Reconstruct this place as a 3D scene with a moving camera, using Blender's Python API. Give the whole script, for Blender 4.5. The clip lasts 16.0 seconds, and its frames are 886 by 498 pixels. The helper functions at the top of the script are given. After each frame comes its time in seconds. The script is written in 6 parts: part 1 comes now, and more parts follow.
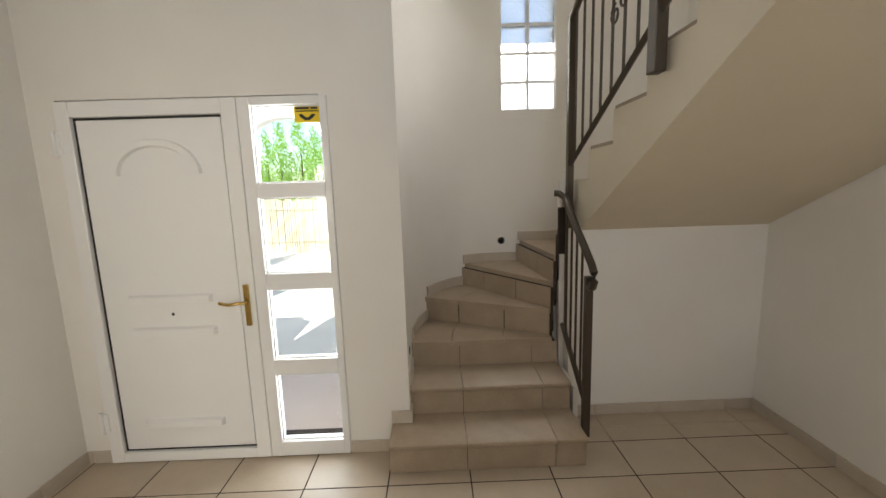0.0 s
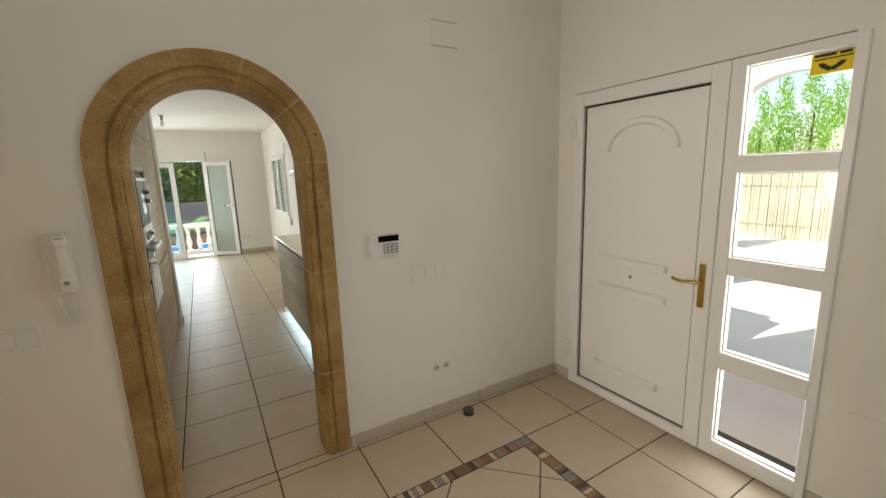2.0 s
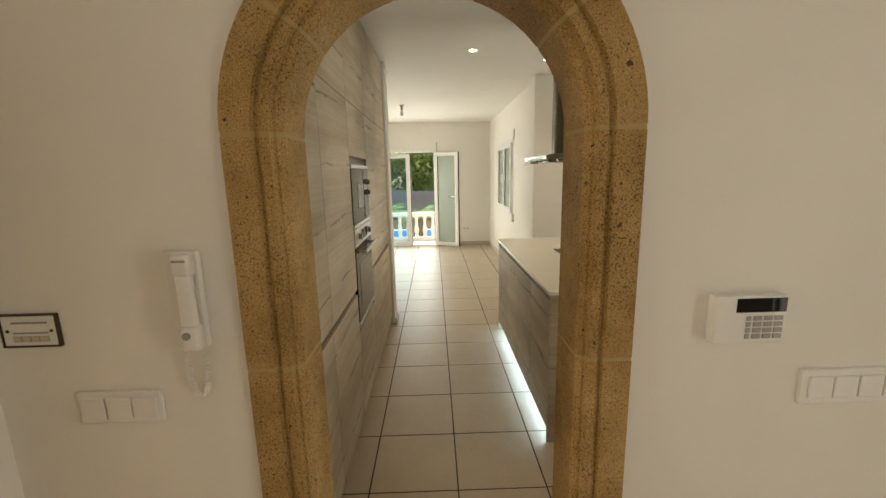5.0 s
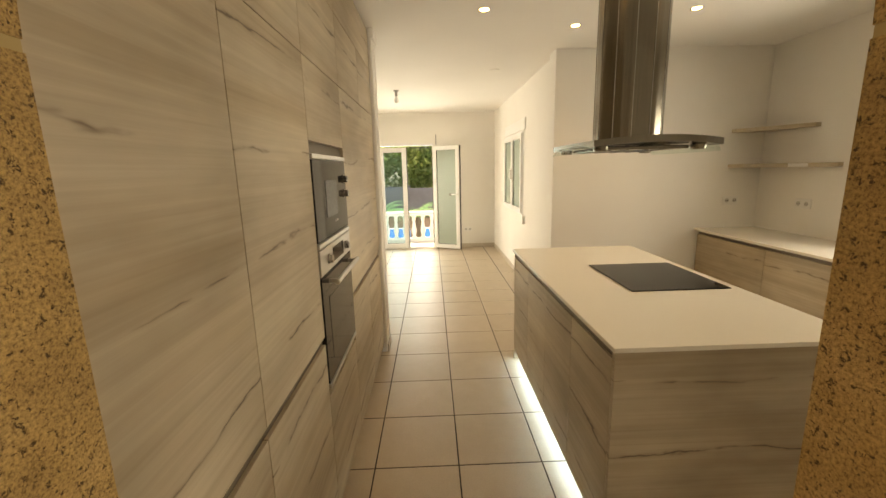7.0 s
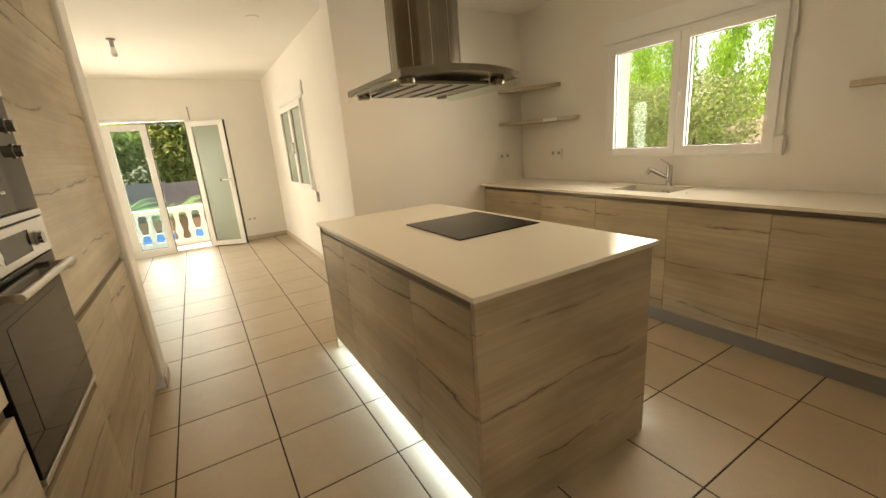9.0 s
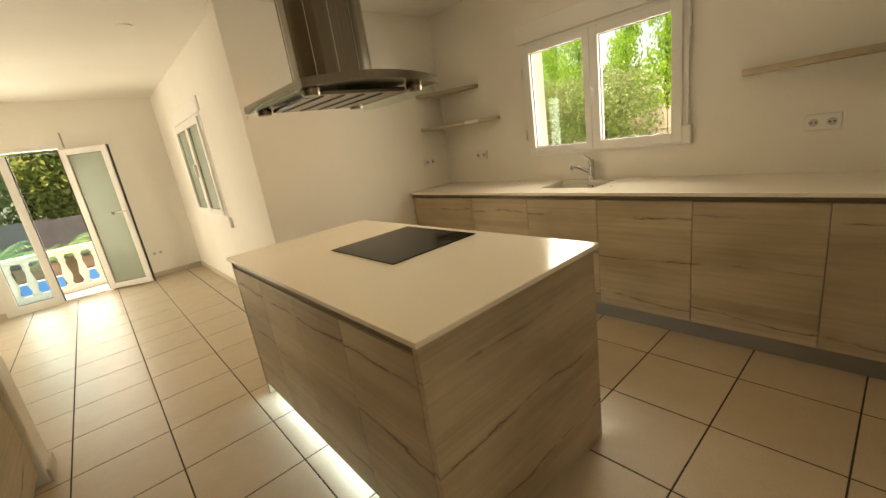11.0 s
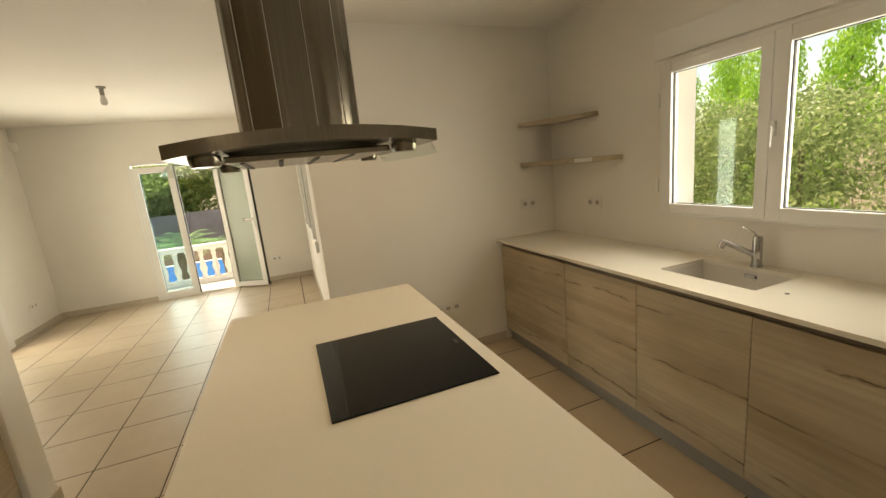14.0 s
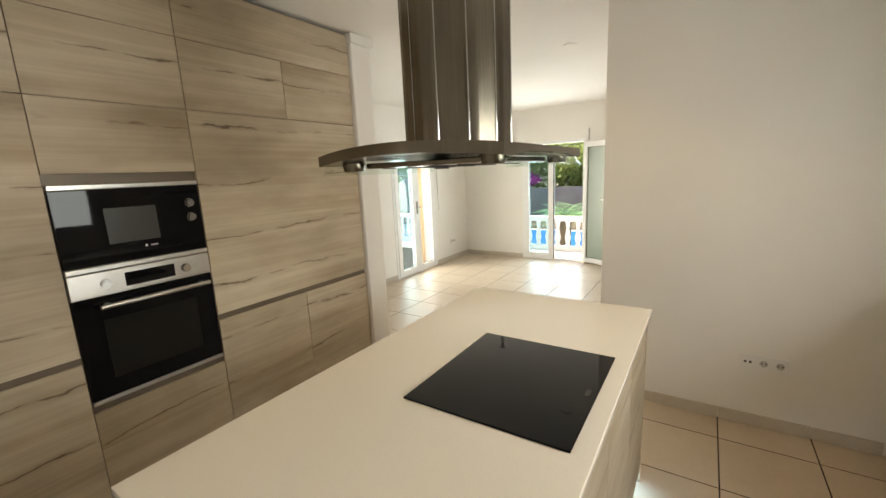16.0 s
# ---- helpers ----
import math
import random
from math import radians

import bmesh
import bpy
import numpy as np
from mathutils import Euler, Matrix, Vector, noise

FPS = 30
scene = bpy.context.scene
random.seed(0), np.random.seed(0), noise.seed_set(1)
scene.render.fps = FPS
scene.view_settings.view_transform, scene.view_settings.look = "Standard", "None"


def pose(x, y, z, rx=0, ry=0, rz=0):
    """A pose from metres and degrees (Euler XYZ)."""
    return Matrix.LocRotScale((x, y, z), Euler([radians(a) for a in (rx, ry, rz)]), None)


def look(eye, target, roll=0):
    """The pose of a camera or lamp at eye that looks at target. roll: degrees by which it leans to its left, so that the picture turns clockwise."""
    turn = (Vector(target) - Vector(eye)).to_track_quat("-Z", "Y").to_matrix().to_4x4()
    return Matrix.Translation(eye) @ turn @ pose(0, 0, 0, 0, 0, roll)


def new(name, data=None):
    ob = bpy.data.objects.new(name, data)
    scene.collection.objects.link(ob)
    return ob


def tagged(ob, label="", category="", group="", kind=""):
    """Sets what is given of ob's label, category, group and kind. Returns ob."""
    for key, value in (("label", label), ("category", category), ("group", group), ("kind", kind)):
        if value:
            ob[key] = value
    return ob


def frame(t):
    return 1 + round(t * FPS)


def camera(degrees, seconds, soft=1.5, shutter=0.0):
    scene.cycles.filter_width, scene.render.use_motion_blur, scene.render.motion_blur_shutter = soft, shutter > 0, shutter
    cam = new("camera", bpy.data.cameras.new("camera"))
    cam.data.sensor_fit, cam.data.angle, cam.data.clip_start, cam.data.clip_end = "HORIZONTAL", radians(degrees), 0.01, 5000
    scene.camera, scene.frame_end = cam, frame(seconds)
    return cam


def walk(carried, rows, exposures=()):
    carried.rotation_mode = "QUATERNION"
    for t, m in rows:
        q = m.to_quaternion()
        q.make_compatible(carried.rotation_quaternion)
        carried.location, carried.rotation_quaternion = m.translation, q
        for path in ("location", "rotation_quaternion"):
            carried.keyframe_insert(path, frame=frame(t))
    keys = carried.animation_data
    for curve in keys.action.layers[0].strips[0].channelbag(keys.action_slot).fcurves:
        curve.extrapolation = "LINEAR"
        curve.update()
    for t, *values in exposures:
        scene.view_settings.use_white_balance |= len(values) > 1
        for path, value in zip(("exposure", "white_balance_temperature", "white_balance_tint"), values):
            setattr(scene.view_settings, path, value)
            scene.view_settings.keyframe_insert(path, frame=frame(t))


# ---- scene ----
cam = camera(95.3, 16.0)
PATH = [
    (0, (-0.042, 0.138, 1.544), (-0.01, 2.115, 1.241), -1.8),
    (0.5, (0.075, 0.157, 1.546), (-0.408, 2.069, 1.215), -1.8),
    (1, (0.134, 0.135, 1.569), (-0.87, 1.827, 1.213), -2.0),
    (1.5, (0.103, 0.152, 1.566), (-1.327, 1.502, 1.201), -2.2),
    (2, (-0.022, 0.122, 1.554), (-1.717, 1.12, 1.189), -1.9),
    (2.5, (-0.106, 0.094, 1.537), (-1.948, 0.777, 1.165), -1.2),
    (3, (-0.256, 0.088, 1.531), (-2.17, 0.53, 1.156), -0.7),
    (3.5, (-0.448, 0.156, 1.528), (-2.397, 0.406, 1.153), -0.5),
    (4, (-0.67, 0.256, 1.547), (-2.632, 0.378, 1.178), -0.8),
    (4.5, (-0.936, 0.226, 1.544), (-2.902, 0.269, 1.178), -1.2),
    (7, (-1.944, 0.192, 1.53), (-3.906, 0.239, 1.141), -1.4),
    (7.5, (-2.088, 0.211, 1.526), (-4.028, 0.468, 1.113), -1.7),
    (8, (-2.206, 0.21, 1.51), (-4.088, 0.719, 1.065), -2.5),
    (8.5, (-2.276, 0.187, 1.437), (-4.061, 0.95, 0.956), -3.5),
    (9, (-2.317, 0.183, 1.352), (-3.986, 1.161, 0.845), -4.5),
    (9.5, (-2.32, 0.183, 1.323), (-3.878, 1.321, 0.795), -5.7),
    (12, (-2.616, 0.435, 1.461), (-4.094, 1.676, 0.937), -8.8),
    (12.5, (-2.701, 0.517, 1.5), (-4.25, 1.692, 1.032), -9.0),
    (13, (-2.814, 0.7, 1.526), (-4.39, 1.863, 1.121), -8.1),
    (13.5, (-2.847, 0.908, 1.521), (-4.522, 1.93, 1.136), -6.7),
    (14, (-2.829, 1.154, 1.544), (-4.666, 1.838, 1.146), -5.7),
    (14.5, (-2.863, 1.351, 1.552), (-4.795, 1.630, 1.122), -5.3),
    (15, (-2.921, 1.564, 1.563), (-4.868, 1.4, 1.138), -4.9),
    (15.5, (-2.93, 1.781, 1.57), (-4.784, 1.151, 1.164), -3.9),
    (16, (-2.981, 1.912, 1.578), (-4.623, 0.832, 1.208), -2.7),
]
walk(cam, [(t, look(eye, target, roll)) for t, eye, target, roll in PATH],
     [(0, 1.16, 6600, 10), (1, 1.06, 6700, 9), (2, 0.9, 7100, 10), (2.5, 0.88, 7300, 10), (3.2, 1.0, 7500, 10), (4.5, 0.96, 7800, 10), (7, 1.29, 10100, 15), (9.5, 1.18, 10400, 15), (12.5, 0.96, 11500, 12), (13.5, 0.87, 10700, 12), (14.5, 0.88, 9000, 17), (15, 0.99, 8700, 20), (16, 1.27, 7500, 13)])
# ---- light ----
SUN_ELEV, SUN_AZ = 58.0, 196.0  # azimuth clockwise from +y
world = bpy.data.worlds.new("world")
scene.world = world
world.use_nodes = True
wn = world.node_tree.nodes
sky = wn.new("ShaderNodeTexSky")
sky.sky_type = "NISHITA"
sky.sun_disc = False
sky.sun_elevation = radians(SUN_ELEV)
sky.sun_rotation = radians(SUN_AZ)
world.node_tree.links.new(sky.outputs[0], wn["Background"].inputs[0])
wn["Background"].inputs[1].default_value = 0.15
sun_data = bpy.data.lights.new("sun", "SUN")
sun_data.energy, sun_data.angle, sun_data.color = 4.6, radians(0.55), (1.0, 0.95, 0.86)
sun = new("sun", sun_data)
_az, _el = radians(SUN_AZ), radians(SUN_ELEV)
_to = Vector((math.sin(_az) * math.cos(_el), math.cos(_az) * math.cos(_el), math.sin(_el)))
sun.matrix_world = look(_to * 30, (0, 0, 0))


def area_light(name, at, to, w, h, power, color=(1.0, 0.97, 0.92), spread=180):
    d = bpy.data.lights.new(name, "AREA")
    d.shape, d.size, d.size_y, d.energy, d.color = "RECTANGLE", w, h, power, color
    d.spread = radians(spread)
    ob = new(name, d)
    ob.matrix_world = look(at, to)
    return ob


# daylight that the openings let in; lounge and gallery openings are unseen additions
area_light("patio_door_daylight", (-9.88, -0.28, 1.05), (-5.0, -0.28, 1.35), 1.0, 1.85, 17, (0.76, 0.89, 1.0), 150)
area_light("terrace_door_daylight", (-8.15, -2.09, 1.05), (-8.15, 2, 1.3), 0.95, 1.85, 26, (0.98, 0.97, 0.94), 150)
area_light("kitchen_window_daylight", (-4.08, 3.46, 1.56), (-4.08, 0, 1.1), 1.15, 0.80, 13, (0.84, 0.93, 1.0), 150)
area_light("sidelight_daylight", (-0.805, 2.45, 1.05), (-0.805, 0, 0.9), 0.36, 1.88, 7, (0.93, 0.96, 1.0))
area_light("stair_window_daylight", (0.757, 3.60, 2.83), (0.757, 0, 2.0), 0.44, 1.3, 7)
# added light from an unseen lounge opening, also reaching the hall
area_light("unseen_lounge_light", (-1.8, -4.35, 1.5), (-1.8, 0, 0.8), 1.6, 1.1, 52, (1.0, 0.90, 0.76))
# fill for the hall and under the stairs, from an unseen added window
area_light("unseen_gallery_light", (0.55, -1.08, 2.75), (0.55, 4, 1.4), 1.5, 1.1, 9.5, (0.98, 0.98, 0.97))
SPOTS = [(-4.867, 0.573), (-5.202, 1.302), (-4.898, 2.026), (-3.60, 0.56), (-3.35, 2.03)]
for sx, sy in SPOTS:
    d = bpy.data.lights.new("spot_light", "SPOT")
    d.energy, d.color, d.spot_size, d.spot_blend, d.shadow_soft_size = 3.6, (1.0, 0.76, 0.46), radians(110), 0.6, 0.03
    new("spot_light", d).matrix_world = look((sx, sy, 2.545), (sx, sy, 0))


# ---- materials ----
def mat(name, color, rough=0.5, metal=0.0, spec=0.5):
    m = bpy.data.materials.new(name)
    m.use_nodes = True
    b = m.node_tree.nodes["Principled BSDF"]
    b.inputs["Base Color"].default_value = (*color, 1)
    b.inputs["Roughness"].default_value = rough
    b.inputs["Metallic"].default_value = metal
    b.inputs["Specular IOR Level"].default_value = spec
    return m


def nd(m, kind, **vals):
    n = m.node_tree.nodes.new(kind)
    for k, v in vals.items():
        n.inputs[k.replace("_", " ")].default_value = v
    return n


def ln(m, a, b):
    m.node_tree.links.new(a, b)


def bsdf(m):
    return m.node_tree.nodes["Principled BSDF"]


def ramp(m, fac, stops):
    r = m.node_tree.nodes.new("ShaderNodeValToRGB")
    e = r.color_ramp.elements
    while len(e) < len(stops):
        e.new(0.5)
    for el, (p, c) in zip(e, stops):
        el.position, el.color = p, (*c, 1)
    ln(m, fac, r.inputs[0])
    return r.outputs[0]


def coords(m, scale=(1, 1, 1), object_space=False):
    t = m.node_tree.nodes.new("ShaderNodeTexCoord")
    mp = m.node_tree.nodes.new("ShaderNodeMapping")
    mp.inputs["Scale"].default_value = scale
    if object_space:
        ln(m, t.outputs["Object"], mp.inputs[0])
    else:
        g = m.node_tree.nodes.new("ShaderNodeNewGeometry")
        ln(m, g.outputs["Position"], mp.inputs[0])
    return mp.outputs[0]


def noise_of(m, vec, scale, detail=4.0, rough=0.55, distort=0.0):
    n = nd(m, "ShaderNodeTexNoise", Scale=scale, Detail=detail, Roughness=rough, Distortion=distort)
    ln(m, vec, n.inputs["Vector"])
    return n.outputs["Fac"]


def bump(m, height, strength=0.2, dist=0.002):
    b = nd(m, "ShaderNodeBump", Strength=strength, Distance=dist)
    ln(m, height, b.inputs["Height"])
    ln(m, b.outputs[0], bsdf(m).inputs["Normal"])


def mixc(m, fac, a, b, mode="MIX"):
    n = m.node_tree.nodes.new("ShaderNodeMix")
    n.data_type, n.blend_type = "RGBA", mode
    for sock, v in ((n.inputs[0], fac), (n.inputs[6], a), (n.inputs[7], b)):
        if hasattr(v, "is_linked"):
            ln(m, v, sock)
        else:
            sock.default_value = v if isinstance(v, float) else (*v, 1)
    return n.outputs[2]


def plaster(name, a, b):
    m = mat(name, a, 0.75, spec=0.3)
    v = coords(m)
    c = ramp(m, noise_of(m, v, 1.3, 3), [(0.3, a), (0.7, b)])
    ln(m, c, bsdf(m).inputs["Base Color"])
    bump(m, noise_of(m, v, 55, 5, 0.6), 0.12, 0.002)
    return m


M_WALL = plaster("white_wall_paint", (0.80, 0.77, 0.72), (0.84, 0.82, 0.77))
M_CEIL = plaster("white_ceiling_paint", (0.82, 0.80, 0.76), (0.85, 0.83, 0.79))
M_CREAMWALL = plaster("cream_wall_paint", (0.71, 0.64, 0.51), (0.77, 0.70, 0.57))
M_OUTWALL = plaster("white_render", (0.78, 0.76, 0.72), (0.83, 0.81, 0.77))


def tile_mat(name, a, b, rough=0.40):
    m = mat(name, a, rough)
    v = coords(m)
    oi = m.node_tree.nodes.new("ShaderNodeObjectInfo")
    c = ramp(m, noise_of(m, v, 6, 6, 0.65), [(0.28, a), (0.72, b)])
    fine = ramp(m, noise_of(m, v, 160, 3), [(0.35, (0.9, 0.9, 0.9)), (0.65, (1, 1, 1))])
    c = mixc(m, 1.0, c, fine, "MULTIPLY")
    tint = ramp(m, oi.outputs["Random"], [(0.0, (0.94, 0.93, 0.92)), (1.0, (1, 1, 1))])
    c = mixc(m, 1.0, c, tint, "MULTIPLY")
    ln(m, c, bsdf(m).inputs["Base Color"])
    r = nd(m, "ShaderNodeMapRange")
    ln(m, noise_of(m, v, 9, 4), r.inputs[0])
    r.inputs[3].default_value, r.inputs[4].default_value = rough - 0.07, rough + 0.1
    ln(m, r.outputs[0], bsdf(m).inputs["Roughness"])
    bump(m, noise_of(m, v, 25, 4), 0.05, 0.002)
    return m


M_TILE = tile_mat("beige_floor_tile", (0.52, 0.425, 0.315), (0.58, 0.485, 0.37))
M_STEP = tile_mat("step_tile", (0.38, 0.295, 0.21), (0.46, 0.37, 0.27), 0.36)
M_SKIRT = tile_mat("skirting_tile", (0.56, 0.49, 0.40), (0.63, 0.56, 0.47), 0.4)
M_GROUT = mat("dark_grout", (0.045, 0.032, 0.024), 0.9)
M_WHITE = mat("white_pvc", (0.82, 0.82, 0.80), 0.32)
M_BLACK = mat("black_gasket", (0.02, 0.02, 0.02), 0.6)
M_PLASTIC = mat("white_plastic", (0.80, 0.79, 0.76), 0.38)


def travertine(name, a, b, c3, holes=0.495):
    """Shelly sandstone: drifting tone, dense small pits, a few larger dark holes."""
    m = mat(name, a, 0.75, spec=0.3)
    v = coords(m)
    base = ramp(m, noise_of(m, v, 5, 6, 0.65), [(0.30, a), (0.5, b), (0.72, c3)])
    grit = ramp(m, noise_of(m, v, 290, 4, 0.72), [(0.34, (0.46, 0.39, 0.30)), (0.48, (0.96, 0.94, 0.91)), (0.64, (1.36, 1.34, 1.28))])
    where = noise_of(m, v, 3.2, 3, 0.5)
    pits = nd(m, "ShaderNodeMath")
    pits.operation, pits.inputs[1].default_value = "MULTIPLY_ADD", 0.16
    ln(m, where, pits.inputs[0])
    ln(m, noise_of(m, v, 175, 3, 0.65, 0.4), pits.inputs[2])
    pit = ramp(m, pits.outputs[0], [(holes - 0.06, (0.0, 0.0, 0.0)), (holes, (1, 1, 1))])
    big = ramp(m, noise_of(m, v, 38, 2, 0.5), [(0.235, (0.0, 0.0, 0.0)), (0.255, (1, 1, 1))])
    hole = mixc(m, 1.0, pit, big, "MULTIPLY")
    col = mixc(m, 1.0, base, grit, "MULTIPLY")
    col = mixc(m, hole, (0.10, 0.058, 0.022), col)
    ln(m, col, bsdf(m).inputs["Base Color"])
    bump(m, hole, 0.7, 0.004)
    return m


M_STONE = travertine("golden_sandstone", (0.275, 0.170, 0.066), (0.41, 0.268, 0.108), (0.53, 0.37, 0.175))
M_STONE_SMOOTH = travertine("smooth_golden_sandstone", (0.35, 0.245, 0.11), (0.44, 0.315, 0.145), (0.51, 0.375, 0.185), 0.37)
M_MORTAR = mat("stone_joint", (0.43, 0.315, 0.145), 0.8)


def oak(name, along="x"):
    """Pale grey oak laminate, grain along one axis, with dark splits."""
    m = mat(name, (0.5, 0.4, 0.3), 0.5, spec=0.35)
    sc = {"x": (0.35, 1, 1), "y": (1, 0.35, 1)}[along]
    v = coords(m, sc)
    oi = m.node_tree.nodes.new("ShaderNodeObjectInfo")
    off = nd(m, "ShaderNodeVectorMath")
    off.operation = "ADD"
    sclr = nd(m, "ShaderNodeMath")
    sclr.operation = "MULTIPLY"
    sclr.inputs[1].default_value = 7.3
    ln(m, oi.outputs["Random"], sclr.inputs[0])
    cmb = nd(m, "ShaderNodeCombineXYZ")
    ln(m, sclr.outputs[0], cmb.inputs[0])
    ln(m, v, off.inputs[0])
    ln(m, cmb.outputs[0], off.inputs[1])
    v = off.outputs[0]
    broad = ramp(m, noise_of(m, v, 3.4, 4, 0.55), [(0.30, (0.365, 0.298, 0.212)), (0.5, (0.49, 0.41, 0.305)), (0.70, (0.61, 0.53, 0.405))])
    gs = nd(m, "ShaderNodeMapping")
    gs.inputs["Scale"].default_value = {"x": (2.2, 46, 46), "y": (46, 2.2, 46)}[along]
    ln(m, v, gs.inputs[0])
    grain = ramp(m, noise_of(m, gs.outputs[0], 1.0, 5, 0.65, 0.3), [(0.32, (0.84, 0.82, 0.79)), (0.66, (1.04, 1.04, 1.04))])
    col = mixc(m, 0.9, broad, grain, "MULTIPLY")
    # streaks of darker heartwood
    hs = nd(m, "ShaderNodeMapping")
    hs.inputs["Scale"].default_value = {"x": (1.1, 9, 9), "y": (9, 1.1, 9)}[along]
    ln(m, v, hs.inputs[0])
    heart = ramp(m, noise_of(m, hs.outputs[0], 1.0, 3, 0.5), [(0.50, (1, 1, 1)), (0.74, (0.84, 0.79, 0.72))])
    col = mixc(m, 1.0, col, heart, "MULTIPLY")
    # a few long thin dark splits, wandering along the grain
    cs = nd(m, "ShaderNodeMapping")
    cs.inputs["Scale"].default_value = {"x": (2.4, 3.1, 3.1), "y": (3.1, 2.4, 3.1)}[along]
    ln(m, v, cs.inputs[0])
    wob = nd(m, "ShaderNodeTexNoise", Scale=1.6, Detail=5.0, Roughness=0.6)
    ln(m, cs.outputs[0], wob.inputs["Vector"])
    sep = nd(m, "ShaderNodeSeparateXYZ")
    ln(m, v, sep.inputs[0])
    zz = nd(m, "ShaderNodeMath")
    zz.operation = "MULTIPLY_ADD"
    zz.inputs[1].default_value = 0.17
    ln(m, wob.outputs["Fac"], zz.inputs[0])
    ln(m, sep.outputs[2], zz.inputs[2])
    per = nd(m, "ShaderNodeMath")
    per.operation = "PINGPONG"
    per.inputs[1].default_value = 0.14
    ln(m, zz.outputs[0], per.inputs[0])
    gl = nd(m, "ShaderNodeMapRange")
    gsm = nd(m, "ShaderNodeMapping")
    gsm.inputs["Scale"].default_value = {"x": (7.5, 6.5, 6.5), "y": (6.5, 7.5, 6.5)}[along]
    ln(m, v, gsm.inputs[0])
    ln(m, noise_of(m, gsm.outputs[0], 1.0, 3, 0.6), gl.inputs[0])
    gl.inputs[1].default_value, gl.inputs[2].default_value = 0.46, 0.55
    gl.inputs[3].default_value, gl.inputs[4].default_value = 0.0, 1.0
    cr = ramp(m, per.outputs[0], [(0.0, (1, 1, 1)), (0.002, (0.85, 0.85, 0.85)), (0.0045, (0.0, 0.0, 0.0))])
    halo = nd(m, "ShaderNodeMath")
    halo.operation = "MULTIPLY"
    ln(m, ramp(m, per.outputs[0], [(0.0, (0.3, 0.3, 0.3)), (0.02, (0.0, 0.0, 0.0))]), halo.inputs[0])
    ln(m, gl.outputs[0], halo.inputs[1])
    col = mixc(m, halo.outputs[0], col, (0.30, 0.225, 0.15))
    crack = nd(m, "ShaderNodeMath")
    crack.operation = "MULTIPLY"
    ln(m, cr, crack.inputs[0])
    ln(m, gl.outputs[0], crack.inputs[1])
    col = mixc(m, crack.outputs[0], col, (0.11, 0.075, 0.048))
    ln(m, col, bsdf(m).inputs["Base Color"])
    bump(m, noise_of(m, gs.outputs[0], 1.0, 4, 0.6), 0.12, 0.001)
    return m


M_OAK = oak("pale_oak_laminate", "x")
M_OAKY = oak("pale_oak_laminate_end", "y")
M_QUARTZ = mat("cream_quartz", (0.80, 0.76, 0.69), 0.11)
_v = coords(M_QUARTZ)
ln(M_QUARTZ, ramp(M_QUARTZ, noise_of(M_QUARTZ, _v, 220, 2), [(0.35, (0.79, 0.745, 0.65)), (0.65, (0.81, 0.765, 0.675))]), bsdf(M_QUARTZ).inputs["Base Color"])
M_CHANNEL = mat("dark_handle_channel", (0.16, 0.125, 0.09), 0.45, 0.3)
M_PLINTH = mat("grey_plinth", (0.30, 0.29, 0.27), 0.4, 0.4)
M_BLACKGLASS = mat("black_glass", (0.005, 0.005, 0.006), 0.03, spec=0.2)
M_STEEL = mat("brushed_steel", (0.24, 0.21, 0.17), 0.24, 1.0)
_v = coords(M_STEEL, (220, 220, 3))
ln(M_STEEL, ramp(M_STEEL, noise_of(M_STEEL, _v, 1, 3), [(0.3, (0.175, 0.152, 0.12)), (0.7, (0.215, 0.19, 0.152))]), bsdf(M_STEEL).inputs["Base Color"])
M_TRIM = mat("satin_steel_trim", (0.52, 0.50, 0.47), 0.3, 1.0)
M_CHROME = mat("chrome", (0.48, 0.47, 0.46), 0.14, 1.0)
M_BRASS = mat("brass", (0.55, 0.38, 0.12), 0.25, 1.0)
M_IRON = mat("brown_wrought_iron", (0.075, 0.060, 0.045), 0.42, 0.5)
M_YELLOW = mat("yellow_sticker", (0.85, 0.62, 0.01), 0.5)
M_CREAM = mat("cream_sink", (0.66, 0.63, 0.58), 0.35)


def glass(name, tint=(1, 1, 1), rough=0.0):
    m = bpy.data.materials.new(name)
    m.use_nodes = True
    nt = m.node_tree
    nt.nodes.remove(nt.nodes["Principled BSDF"])
    tr = nt.nodes.new("ShaderNodeBsdfTransparent")
    tr.inputs[0].default_value = (*tint, 1)
    gl = nt.nodes.new("ShaderNodeBsdfGlossy")
    gl.inputs["Roughness"].default_value = rough
    fr = nt.nodes.new("ShaderNodeLayerWeight")
    fr.inputs[0].default_value = 0.5
    p5 = nt.nodes.new("ShaderNodeMath")
    p5.operation, p5.inputs[1].default_value = "POWER", 5.0
    nt.links.new(fr.outputs["Facing"], p5.inputs[0])
    f0 = nt.nodes.new("ShaderNodeMath")
    f0.operation, f0.inputs[1].default_value, f0.inputs[2].default_value = "MULTIPLY_ADD", 0.6, 0.03
    nt.links.new(p5.outputs[0], f0.inputs[0])
    mx = nt.nodes.new("ShaderNodeMixShader")
    nt.links.new(f0.outputs[0], mx.inputs[0])
    nt.links.new(tr.outputs[0], mx.inputs[1])
    nt.links.new(gl.outputs[0], mx.inputs[2])
    nt.links.new(mx.outputs[0], nt.nodes["Material Output"].inputs[0])
    return m


